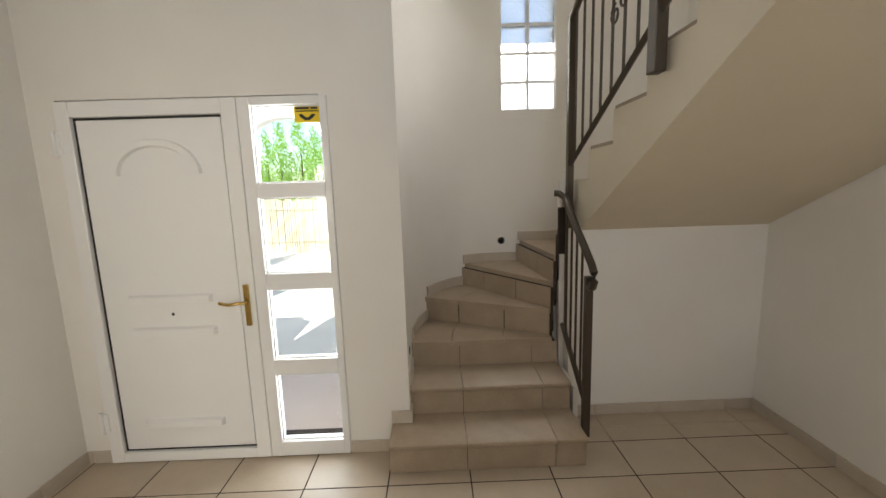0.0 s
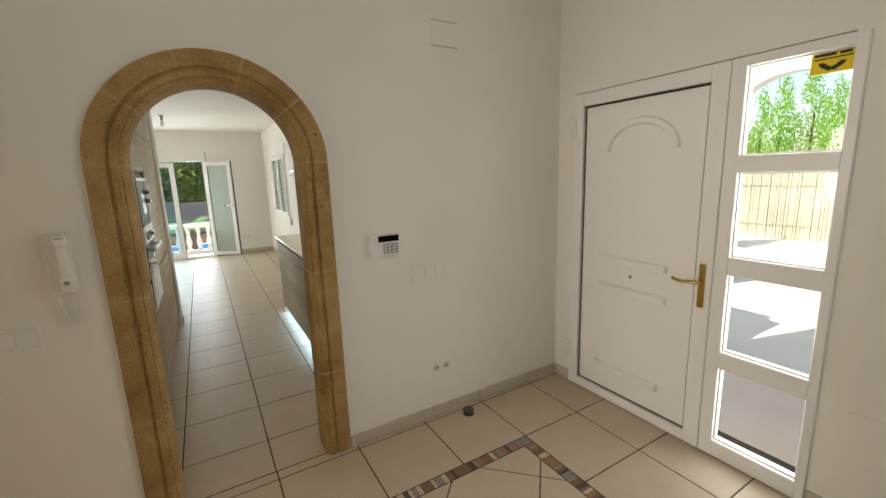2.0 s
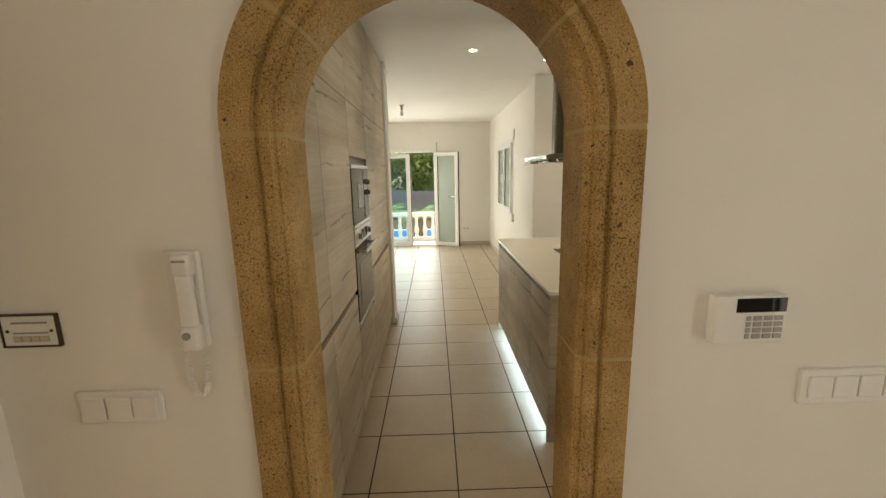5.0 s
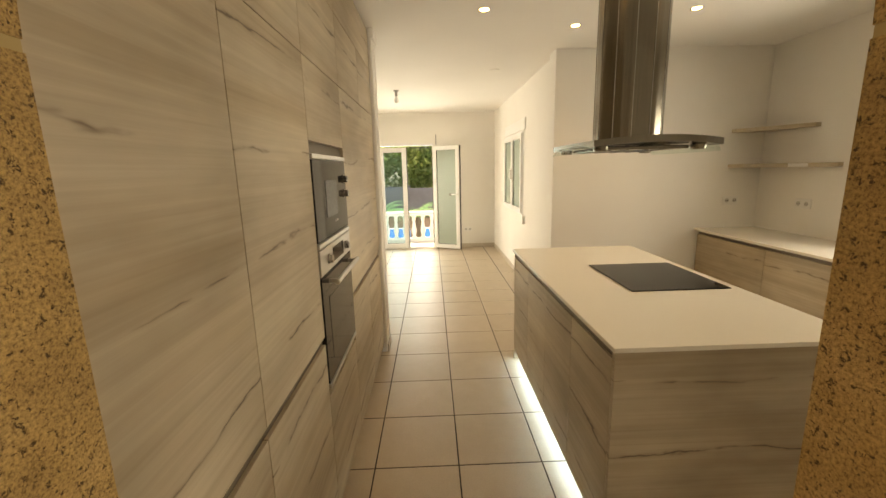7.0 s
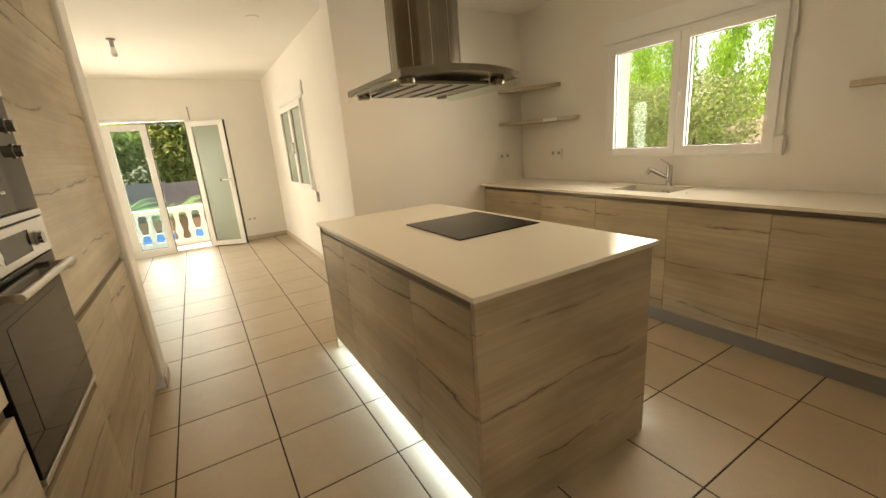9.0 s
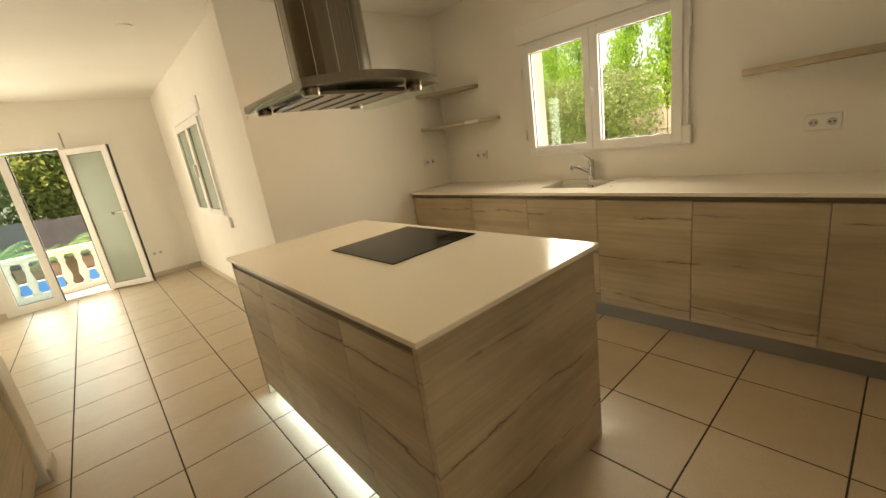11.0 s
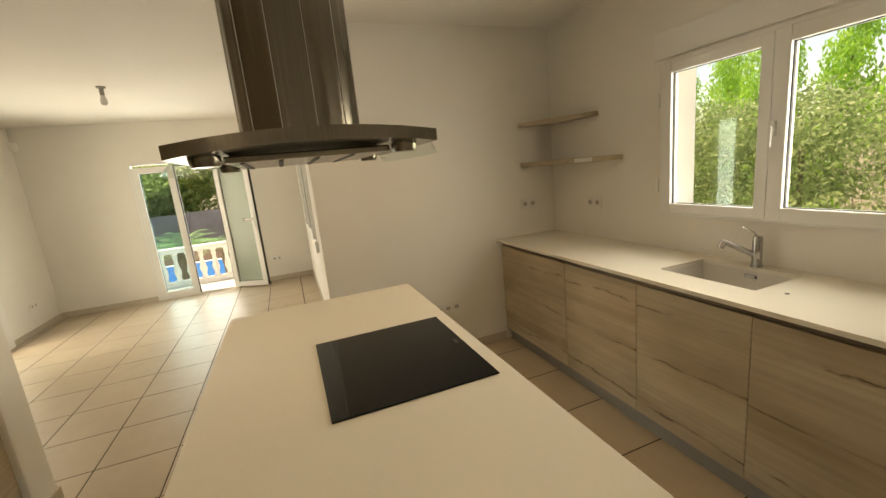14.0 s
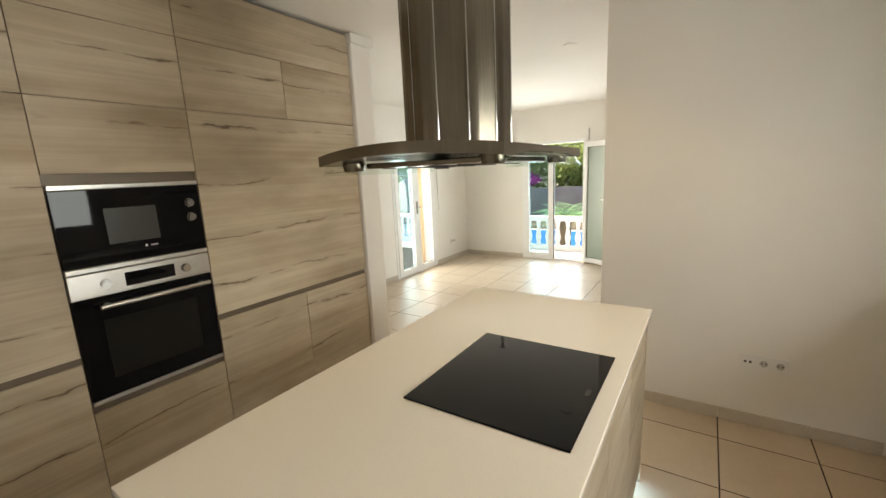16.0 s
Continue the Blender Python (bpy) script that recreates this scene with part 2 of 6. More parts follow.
M_GLASS = glass("clear_glass", (0.97, 0.985, 0.975))
M_BLUEGLASS = glass("bluish_double_glazing", (0.78, 0.93, 0.97))
M_TINT = glass("green_tinted_glass", (0.80, 0.88, 0.84))
M_FROST = mat("pale_green_satin_glass", (0.42, 0.50, 0.43), 0.25)
bsdf(M_FROST).inputs["Transmission Weight"].default_value = 0.45
LED_POWER = 18.0


# ---- builders ----
def add_box(bm, x0, x1, y0, y1, z0, z1, bevel=0.0, seg=2):
    if x0 > x1:
        x0, x1 = x1, x0
    if y0 > y1:
        y0, y1 = y1, y0
    if z0 > z1:
        z0, z1 = z1, z0
    vs = [bm.verts.new(p) for p in ((x0, y0, z0), (x1, y0, z0), (x1, y1, z0), (x0, y1, z0), (x0, y0, z1), (x1, y0, z1), (x1, y1, z1), (x0, y1, z1))]
    fs = [bm.faces.new([vs[i] for i in q]) for q in ((3, 2, 1, 0), (4, 5, 6, 7), (0, 1, 5, 4), (1, 2, 6, 5), (2, 3, 7, 6), (3, 0, 4, 7))]
    if bevel > 0:
        es = list({e for f in fs for e in f.edges})
        bmesh.ops.bevel(bm, geom=es, offset=bevel, segments=seg, affect="EDGES", profile=0.5)
    return bm


def box(x0, x1, y0, y1, z0, z1, bevel=0.0, seg=2):
    return add_box(bmesh.new(), x0, x1, y0, y1, z0, z1, bevel, seg)


def add_prism(bm, pts, axis, a, b):
    """Extrude a closed outline of 2D points along an axis from a to b."""
    def place(p, v):
        return {"x": (v, p[0], p[1]), "y": (p[0], v, p[1]), "z": (p[0], p[1], v)}[axis]
    lo = [bm.verts.new(place(p, a)) for p in pts]
    hi = [bm.verts.new(place(p, b)) for p in pts]
    n = len(pts)
    bm.faces.new(lo)
    bm.faces.new(hi[::-1])
    for i in range(n):
        bm.faces.new((lo[i], hi[i], hi[(i + 1) % n], lo[(i + 1) % n]))
    bmesh.ops.recalc_face_normals(bm, faces=bm.faces)
    return bm


def prism(pts, axis, a, b):
    return add_prism(bmesh.new(), pts, axis, a, b)


def add_rod(bm, p, q, r, n=10, r2=None):
    p, q = Vector(p), Vector(q)
    d = q - p
    rot = d.to_track_quat("Z", "Y").to_matrix().to_4x4()
    bmesh.ops.create_cone(bm, cap_ends=True, segments=n, radius1=r, radius2=r if r2 is None else r2, depth=d.length, matrix=Matrix.Translation((p + q) / 2) @ rot)
    return bm


def rod(p, q, r, n=10, r2=None):
    return add_rod(bmesh.new(), p, q, r, n, r2)


def add_tube(bm, pts, r, n=8, flat=1.0):
    """A round bar along a line of points."""
    pts = [Vector(p) for p in pts]
    rings = []
    for i, p in enumerate(pts):
        t = (pts[min(i + 1, len(pts) - 1)] - pts[max(i - 1, 0)]).normalized()
        u = t.cross(Vector((0, 0, 1)))
        if u.length < 0.05:
            u = Vector((1, 0, 0)) if not rings else last
        u.normalize()
        last = u
        w = t.cross(u).normalized()
        rings.append([bm.verts.new(p + r * (math.cos(a) * u + flat * math.sin(a) * w)) for a in (2 * math.pi * k / n for k in range(n))])
    for a, b in zip(rings, rings[1:]):
        for k in range(n):
            bm.faces.new((a[k], a[(k + 1) % n], b[(k + 1) % n], b[k]))
    bm.faces.new(rings[0][::-1])
    bm.faces.new(rings[-1])
    bmesh.ops.recalc_face_normals(bm, faces=bm.faces)
    return bm


def add_lathe(bm, profile, at, n=24):
    """Spin a profile of (radius, height) about a vertical axis."""
    at = Vector(at)
    rings = [[bm.verts.new(at + Vector((r * math.cos(2 * math.pi * k / n), r * math.sin(2 * math.pi * k / n), z))) for k in range(n)] for r, z in profile]
    for a, b in zip(rings, rings[1:]):
        for k in range(n):
            bm.faces.new((a[k], a[(k + 1) % n], b[(k + 1) % n], b[k]))
    bm.faces.new(rings[0][::-1])
    bm.faces.new(rings[-1])
    bmesh.ops.recalc_face_normals(bm, faces=bm.faces)
    return bm


def lathe(profile, at, n=24):
    return add_lathe(bmesh.new(), profile, at, n)


def smooth(ob, angle=40):
    for p in ob.data.polygons:
        p.use_smooth = True
    ob.data.set_sharp_from_angle(angle=radians(angle))
    return ob


def world_at(ob):
    v = Vector((0, 0, 0))
    while ob is not None:
        v = v + ob.location
        ob = ob.parent
    return v


def link_bm(name, bm, material, parent=None):
    """One mesh object from a bmesh in world places, its origin at its middle."""
    lo = Vector([min(v.co[i] for v in bm.verts) for i in range(3)])
    hi = Vector([max(v.co[i] for v in bm.verts) for i in range(3)])
    mid = (lo + hi) / 2
    bmesh.ops.translate(bm, verts=bm.verts, vec=-mid)
    me = bpy.data.meshes.new(name)
    bm.to_mesh(me)
    bm.free()
    me.materials.append(material)
    ob = new(name, me)
    if parent is not None:
        ob.parent = parent
        ob.location = mid - world_at(parent)
    else:
        ob.location = mid
    return ob


def part(name, bm, material, parent, label="", soft=0):
    ob = link_bm(name, bm, material, parent)
    if soft:
        smooth(ob, soft)
    if label:
        tagged(ob, label)
    return ob


def thing(name, at, label, category, group="", kind=""):
    ob = new(name)
    ob.empty_display_size = 0.1
    ob.location = at
    return tagged(ob, label, category, group, kind)


def solid(name, bm, material, label, category, group="", kind="", soft=0):
    ob = link_bm(name, bm, material)
    if soft:
        smooth(ob, soft)
    return tagged(ob, label, category, group, kind)


def structure(name, bm, material, label="", parent=None):
    ob = link_bm(name, bm, material, parent)
    return tagged(ob, label, kind="structure") if parent is None else ob


# ---- large structure ----
CEIL, HALL_TOP = 2.56, 4.9
AX0, AX1 = -2.295, -2.135  # wall between hall and kitchen
SPRING, AR_IN = 1.634, 0.345
ARCH_Y = 0.217


def arc(cy, r, n=28, z=SPRING):
    return [(cy - r * math.cos(math.pi * k / n), z + r * math.sin(math.pi * k / n)) for k in range(n + 1)]


def wall_with_arch(a0, a1, centre, r, top, axis, d0, d1):
    """A wall in one vertical plane with a round-headed opening down to the floor."""
    bm = bmesh.new()
    pts = [(a0, 0.0), (centre - r, 0.0)] + arc(centre, r) + [(centre + r, 0.0), (a1, 0.0), (a1, top), (a0, top)]
    add_prism(bm, pts, axis, d0, d1)
    bmesh.ops.triangulate(bm, faces=[f for f in bm.faces if len(f.verts) > 4])
    return bm


structure("wall_arch_hall", wall_with_arch(-0.9, 2.36, ARCH_Y, AR_IN + 0.03, HALL_TOP, "x", AX0 + 0.004, AX1), M_WALL, "white painted wall with a stone arch to the kitchen")
structure("wall_kitchen_east", box(AX0 + 0.004, AX1, 2.36, 3.6, 0, CEIL), M_WALL, "white painted kitchen wall")
structure("wall_kitchen_east_corner", box(AX0 + 0.004, AX1, -1.2, -0.9, 0, HALL_TOP), M_WALL, "white painted wall")

# hall floor slab and kitchen floor slab
structure("floor", box(-9.95, 2.2, -4.2, 2.62, -0.2, -0.012), M_GROUT, "beige tiled floor with dark joints")

# entrance wall with the door opening
DOOR_Y = 2.35
bm = bmesh.new()
add_box(bm, AX1, -1.985, DOOR_Y, 2.62, 0, HALL_TOP)
add_box(bm, -1.985, -0.632, DOOR_Y, 2.62, 2.045, HALL_TOP)
add_box(bm, -0.632, -0.23, DOOR_Y, 2.62, 0, HALL_TOP)
structure("wall_entrance", bm, M_WALL, "white painted entrance wall")

# stairwell wall: straight, round corner, straight with the glass block opening
SC, SA, SR = (0.462, 2.72), 0.692, 0.90  # centre and half axes of the rounded corner
WB = SC[1] + SR
bm = bmesh.new()
quarter = [math.pi / 2 * k / 40 for k in range(41)]
inner = [(SC[0] - SA, 2.62)] + [(SC[0] - SA * math.cos(a), SC[1] + SR * math.sin(a)) for a in quarter]
outer = [(SC[0] - SA - 0.25, 2.62)] + [(SC[0] - (SA + 0.25) * math.cos(a), SC[1] + (SR + 0.25) * math.sin(a)) for a in quarter]
rings = [[bm.verts.new((px, py, pz)) for px, py in line] for line in (inner, outer) for pz in (0, HALL_TOP)]
for i in range(len(inner) - 1):
    for ra, rb in ((0, 1), (3, 2), (1, 3), (2, 0)):
        bm.faces.new((rings[ra][i], rings[ra][i + 1], rings[rb][i + 1], rings[rb][i]))
for i in (0, len(inner) - 1):
    bm.faces.new((rings[0][i], rings[1][i], rings[3][i], rings[2][i]))
bmesh.ops.recalc_face_normals(bm, faces=bm.faces)
smooth(structure("wall_stair_curve", bm, M_WALL, "white curved stairwell wall"), 30)
GX0, GX1, GZ0, GZ1 = 0.530, 0.985, 2.156, 3.50
bm = bmesh.new()
add_box(bm, SC[0], GX0, WB, WB + 0.25, 0, HALL_TOP)
add_box(bm, GX0, GX1, WB, WB + 0.25, 0, GZ0)
add_box(bm, GX1, 2.2, WB, WB + 0.25, 0, HALL_TOP)
add_box(bm, GX0, GX1, WB, WB + 0.25, GZ1, HALL_TOP)
structure("wall_stair_back", bm, M_WALL, "white stairwell wall")

structure("wall_hall_right", box(2.06, 2.2, -1.1, 3.87, 0, HALL_TOP), M_WALL, "white painted hall wall")
structure("ceiling_hall", box(-2.3, 2.2, -1.1, 3.87, HALL_TOP, HALL_TOP + 0.15), M_CEIL, "white hall ceiling")
ARCH2_X, LOUNGE_Y, ARCH2_D = -1.55, -0.885, 0.26
bm = wall_with_arch(AX1, -0.24, ARCH2_X, AR_IN + 0.03, HALL_TOP, "y", LOUNGE_Y - ARCH2_D, LOUNGE_Y)
# the wall leaves room for an unseen window, added to brighten the hall
add_box(bm, -0.24, 1.34, LOUNGE_Y - ARCH2_D, LOUNGE_Y, 0, 2.145)
add_box(bm, -0.24, 1.34, LOUNGE_Y - ARCH2_D, LOUNGE_Y, 3.355, HALL_TOP)
add_box(bm, 1.34, 2.06, LOUNGE_Y - ARCH2_D, LOUNGE_Y, 0, HALL_TOP)
structure("wall_arch_lounge", bm, M_WALL, "white painted wall with a second stone arch")
# frame of that added window
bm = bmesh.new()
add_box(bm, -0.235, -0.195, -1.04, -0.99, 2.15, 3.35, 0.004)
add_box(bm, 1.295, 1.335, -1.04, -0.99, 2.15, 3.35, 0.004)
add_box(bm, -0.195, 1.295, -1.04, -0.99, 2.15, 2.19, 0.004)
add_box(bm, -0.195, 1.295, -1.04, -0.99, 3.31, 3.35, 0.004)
added_window = thing("unseen_window", (0.55, -1.0, 2.15), "unseen white framed window, added high up to light the hall", "window", kind="structure")
part("window_frame", bm, M_WHITE, added_window)
structure("wall_under_stairs", box(0.80, 2.06, 2.64, 2.78, 0, 1.26), M_WALL, "white wall closing the space under the stairs")

# kitchen and living room
KY = 3.345
bm = bmesh.new()
KW = (-4.705, -3.44, 1.12, 2.02)
add_box(bm, -6.0, KW[0], KY, KY + 0.28, 0, CEIL)
add_box(bm, KW[1], AX0 + 0.004, KY, KY + 0.28, 0, CEIL)
add_box(bm, KW[0], KW[1], KY, KY + 0.28, 0, KW[2])
add_box(bm, KW[0], KW[1], KY, KY + 0.28, KW[3], CEIL)
structure("wall_kitchen_window", bm, M_WALL, "white kitchen wall with a window")
structure("wall_pier", box(-6.0, -5.80, 1.342, KY, 0, CEIL), M_WALL, "white return wall at the end of the kitchen")
LWY = 1.40
LW = (-8.58, -7.28, 0.90, 1.99)
bm = bmesh.new()
add_box(bm, -9.8, LW[0], LWY, LWY + 0.25, 0, CEIL)
add_box(bm, LW[1], -6.0, LWY, LWY + 0.25, 0, CEIL)
add_box(bm, LW[0], LW[1], LWY, LWY + 0.25, 0, LW[2])
add_box(bm, LW[0], LW[1], LWY, LWY + 0.25, LW[3], CEIL)
structure("wall_living_side", bm, M_WALL, "white living room wall with a window")
FX = -9.8
PD = (-0.83, 0.25, 2.015)
bm = bmesh.new()
add_box(bm, FX - 0.25, FX, -2.2, PD[0], 0, CEIL)
add_box(bm, FX - 0.25, FX, PD[1], LWY + 0.25, 0, CEIL)
add_box(bm, FX - 0.25, FX, PD[0], PD[1], PD[2], CEIL)
structure("wall_living_far", bm, M_WALL, "white living room wall with a glazed door")
LY = -1.99
TD = (-8.72, -7.62, 2.02)
bm = bmesh.new()
add_box(bm, FX, TD[0], LY - 0.25, LY, 0, CEIL)
add_box(bm, TD[1], -5.2, LY - 0.25, LY, 0, CEIL)
add_box(bm, TD[0], TD[1], LY - 0.25, LY, TD[2], CEIL)
structure("wall_living_terrace", bm, M_WALL, "white living room wall with a terrace door")
structure("wall_tall_units_back", box(-5.375, AX0 + 0.004, -0.98, -0.84, 0, CEIL), M_WALL, "white wall behind the tall units")
structure("wall_tall_units_end", box(-5.375, -5.181, -0.84, -0.222, 0, CEIL, 0.012), M_WALL, "white plastered end wall of the tall units")
structure("wall_living_near", box(-5.375, -5.2, LY, -0.98, 0, CEIL), M_WALL, "white living room wall")
structure("ceiling", box(FX - 0.25, AX0 + 0.004, -2.24, KY + 0.28, CEIL, CEIL + 0.2), M_CEIL, "white ceiling of kitchen and living room")
# far wall with an unseen opening, added so the lounge is not dark
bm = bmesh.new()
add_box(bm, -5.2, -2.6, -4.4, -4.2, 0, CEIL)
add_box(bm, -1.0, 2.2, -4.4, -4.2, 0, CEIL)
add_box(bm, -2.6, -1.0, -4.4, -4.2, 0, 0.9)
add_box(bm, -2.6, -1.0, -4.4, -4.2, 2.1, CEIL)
structure("wall_lounge_far", bm, M_WALL, "white lounge wall with an unseen opening added for light")
# unseen overhang, added to keep the sun off the living room floor
structure("added_eaves", box(FX - 0.25, -5.21, -3.55, -2.245, CEIL + 0.02, CEIL + 0.2), M_OUTWALL, "unseen white eaves added to shade the terrace door")
structure("wall_lounge_left", box(-5.2, -5.0, -4.2, -0.98, 0, CEIL), M_WALL, "white lounge wall")
structure("wall_lounge_right", box(2.0, 2.2, -4.2, -1.1, 0, CEIL), M_WALL, "white lounge wall")
structure("ceiling_lounge", box(-5.2, 2.2, -4.4, -1.146, CEIL, CEIL + 0.15), M_CEIL, "white lounge ceiling")
# ---- stone arches ----
def stone_profile(deep=0.164):
    """Distance from the opening's middle line, depth from the hall face."""
    return [(0.478, 0.0), (0.478, -0.014), (0.410, -0.014), (0.404, -0.002), (0.397, -0.002), (0.392, -0.012), (0.370, -0.012), (0.365, 0.002), (0.358, 0.002), (0.345, 0.018), (0.345, deep), (0.3745, deep), (0.3745, 0.0)]


def stone_arch(name, label, put, base, stone, deep=0.164):
    """put(s, z, d): world place of a point s along the wall from the middle, z up, d deep."""
    root = thing(name, base, label, "arch")
    prof = stone_profile(deep)
    gap = 0.006

    def ring_block(bm_rings, nm, material):
        bm = bmesh.new()
        rings = [[bm.verts.new(put(*p)) for p in ring] for ring in bm_rings]
        n = len(rings[0])
        for a, b in zip(rings, rings[1:]):
            for k in range(n):
                bm.faces.new((a[k], a[(k + 1) % n], b[(k + 1) % n], b[k]))
        bm.faces.new(rings[0])
        bm.faces.new(rings[-1][::-1])
        bmesh.ops.recalc_face_normals(bm, faces=bm.faces)
        part(nm, bm, material, root, soft=35)

    for side in (-1, 1):
        for z0, z1 in ((0.0, 0.50), (0.50, 1.07), (1.07, SPRING)):
            ring_block([[(side * r, z, d) for r, d in prof] for z in (z0 + gap, z1 - gap)], "jamb_stone", stone)
    cuts = [0.0, 37.0, 74.0, 107.0, 141.0, 180.0]
    for a0, a1 in zip(cuts, cuts[1:]):
        n = 9
        angs = [radians(a0 + 0.75 + (a1 - a0 - 1.5) * k / n) for k in range(n + 1)]
        ring_block([[(-r * math.cos(a), SPRING + r * math.sin(a), d) for r, d in prof] for a in angs], "arch_stone", stone)
    # pale joints a little behind the stone faces
    inset = [(r + (0.001 if r < 0.36 else -0.001 if r > 0.47 else 0.0), d + 0.0012 if d < 0.1 else d - 0.001) for r, d in prof]
    for side in (-1, 1):
        for z in (0.50, 1.07, SPRING):
            ring_block([[(side * r, zz, d) for r, d in inset] for zz in (z - 0.008, z + 0.008)], "mortar_joint", M_MORTAR)
    for a in cuts[1:-1]:
        ring_block([[(-r * math.cos(radians(b)), SPRING + r * math.sin(radians(b)), d) for r, d in inset] for b in (a - 0.9, a + 0.9)], "mortar_joint", M_MORTAR)
    return root


stone_arch("stone_arch", "golden sandstone arch round the kitchen opening", lambda s, z, d: (AX1 - d, ARCH_Y + s, z), (AX1, ARCH_Y, 0), M_STONE)
stone_arch("stone_arch", "golden sandstone arch round the lounge opening", lambda s, z, d: (ARCH2_X + s, LOUNGE_Y - d, z), (ARCH2_X, LOUNGE_Y, 0), M_STONE_SMOOTH, 0.25)

# ---- entrance door ----
def front_door():
    root = thing("door_1", (-1.5, 2.36, 0), "white closed PVC front door with an arched moulding", "door", kind="structure")
    y0, y1 = 2.325, 2.40
    bm = bmesh.new()
    add_box(bm, -1.98, -1.905, y0, y1, 0.005, 2.035, 0.006)
    add_box(bm, -1.135, -1.052, y0, y1, 0.005, 2.035, 0.006)
    add_box(bm, -1.907, -1.133, y0 + 0.001, y1, 1.955, 2.035, 0.006)
    add_box(bm, -1.907, -1.133, y0 + 0.001, y1, 0.005, 0.065, 0.006)
    part("door_frame", bm, M_WHITE, root)
    part("gasket", box(-1.91, -1.13, 2.350, 2.39, 0.06, 1.96), M_BLACK, root, "black rubber seal")
    leaf = part("door_leaf", box(-1.889, -1.145, 2.342, 2.40, 0.079, 1.942, 0.004), M_WHITE, root)
    # raised half-round moulding
    def mould(points, w=0.02, h=0.014):
        bm = bmesh.new()
        for (ax, az), (bx, bz) in zip(points, points[1:]):
            d = Vector((bx - ax, 0, bz - az)).normalized()
            nrm = Vector((-d.z, 0, d.x)) * w
            a, b = Vector((ax, 2.346, az)), Vector((bx, 2.346, bz))
            out = Vector((0, -h, 0))
            q = [bm.verts.new(v) for v in (a - nrm, a - nrm * 0.62 + out, a + nrm * 0.62 + out, a + nrm, b - nrm, b - nrm * 0.62 + out, b + nrm * 0.62 + out, b + nrm)]
            for i in range(3):
                bm.faces.new((q[i], q[i + 1], q[i + 5], q[i + 4]))
        bmesh.ops.remove_doubles(bm, verts=bm.verts, dist=0.004)
        bmesh.ops.recalc_face_normals(bm, faces=bm.faces)
        return bm
    arcp = [(-1.505 - 0.215 * math.cos(math.pi * k / 20), 1.655 + 0.165 * math.sin(math.pi * k / 20)) for k in range(21)]
    part("arched_moulding", mould(arcp, 0.024, 0.024), M_WHITE, leaf, soft=60)
    for z, a, b in ((0.98, -1.755, -1.29), (0.795, -1.755, -1.285), (0.243, -1.762, -1.303)):
        bm = bmesh.new()
        lo, hi = [(a, 2.346, z - 0.026), (b, 2.346, z - 0.026), (b, 2.346, z + 0.026), (a, 2.346, z + 0.026)], [(a + 0.012, 2.316, z - 0.019), (b - 0.012, 2.316, z - 0.019), (b - 0.012, 2.322, z + 0.012), (a + 0.012, 2.322, z + 0.012)]
        lv, hv = [bm.verts.new(p) for p in lo], [bm.verts.new(p) for p in hi]
        bm.faces.new(hv)
        bm.faces.new(lv[::-1])
        for i in range(4):
            bm.faces.new((lv[i], lv[(i + 1) % 4], hv[(i + 1) % 4], hv[i]))
        bmesh.ops.recalc_face_normals(bm, faces=bm.faces)
        part("moulding", bm, M_WHITE, leaf)
    part("peephole", rod((-1.522, 2.340, 0.89), (-1.522, 2.35, 0.89), 0.009, 12), M_IRON, leaf)
    handle = part("door_handle", box(-1.112, -1.080, 2.312, 2.325, 0.815, 1.05, 0.006), M_BRASS, root, "brass lever handle on a long plate")
    part("lever", add_tube(bmesh.new(), [(-1.097, 2.31, 0.955), (-1.098, 2.275, 0.955), (-1.13, 2.268, 0.957), (-1.17, 2.268, 0.95), (-1.20, 2.268, 0.955), (-1.225, 2.27, 0.962)], 0.009), M_BRASS, handle, soft=50)
    for z in (1.823, 0.262):
        bm = bmesh.new()
        add_rod(bm, (-1.992, 2.318, z - 0.065), (-1.992, 2.318, z + 0.065), 0.011, 12)
        add_box(bm, -1.985, -1.955, 2.318, 2.327, z - 0.055, z + 0.055, 0.002)
        part("hinge", bm, M_WHITE, root)
    return root


front_door()


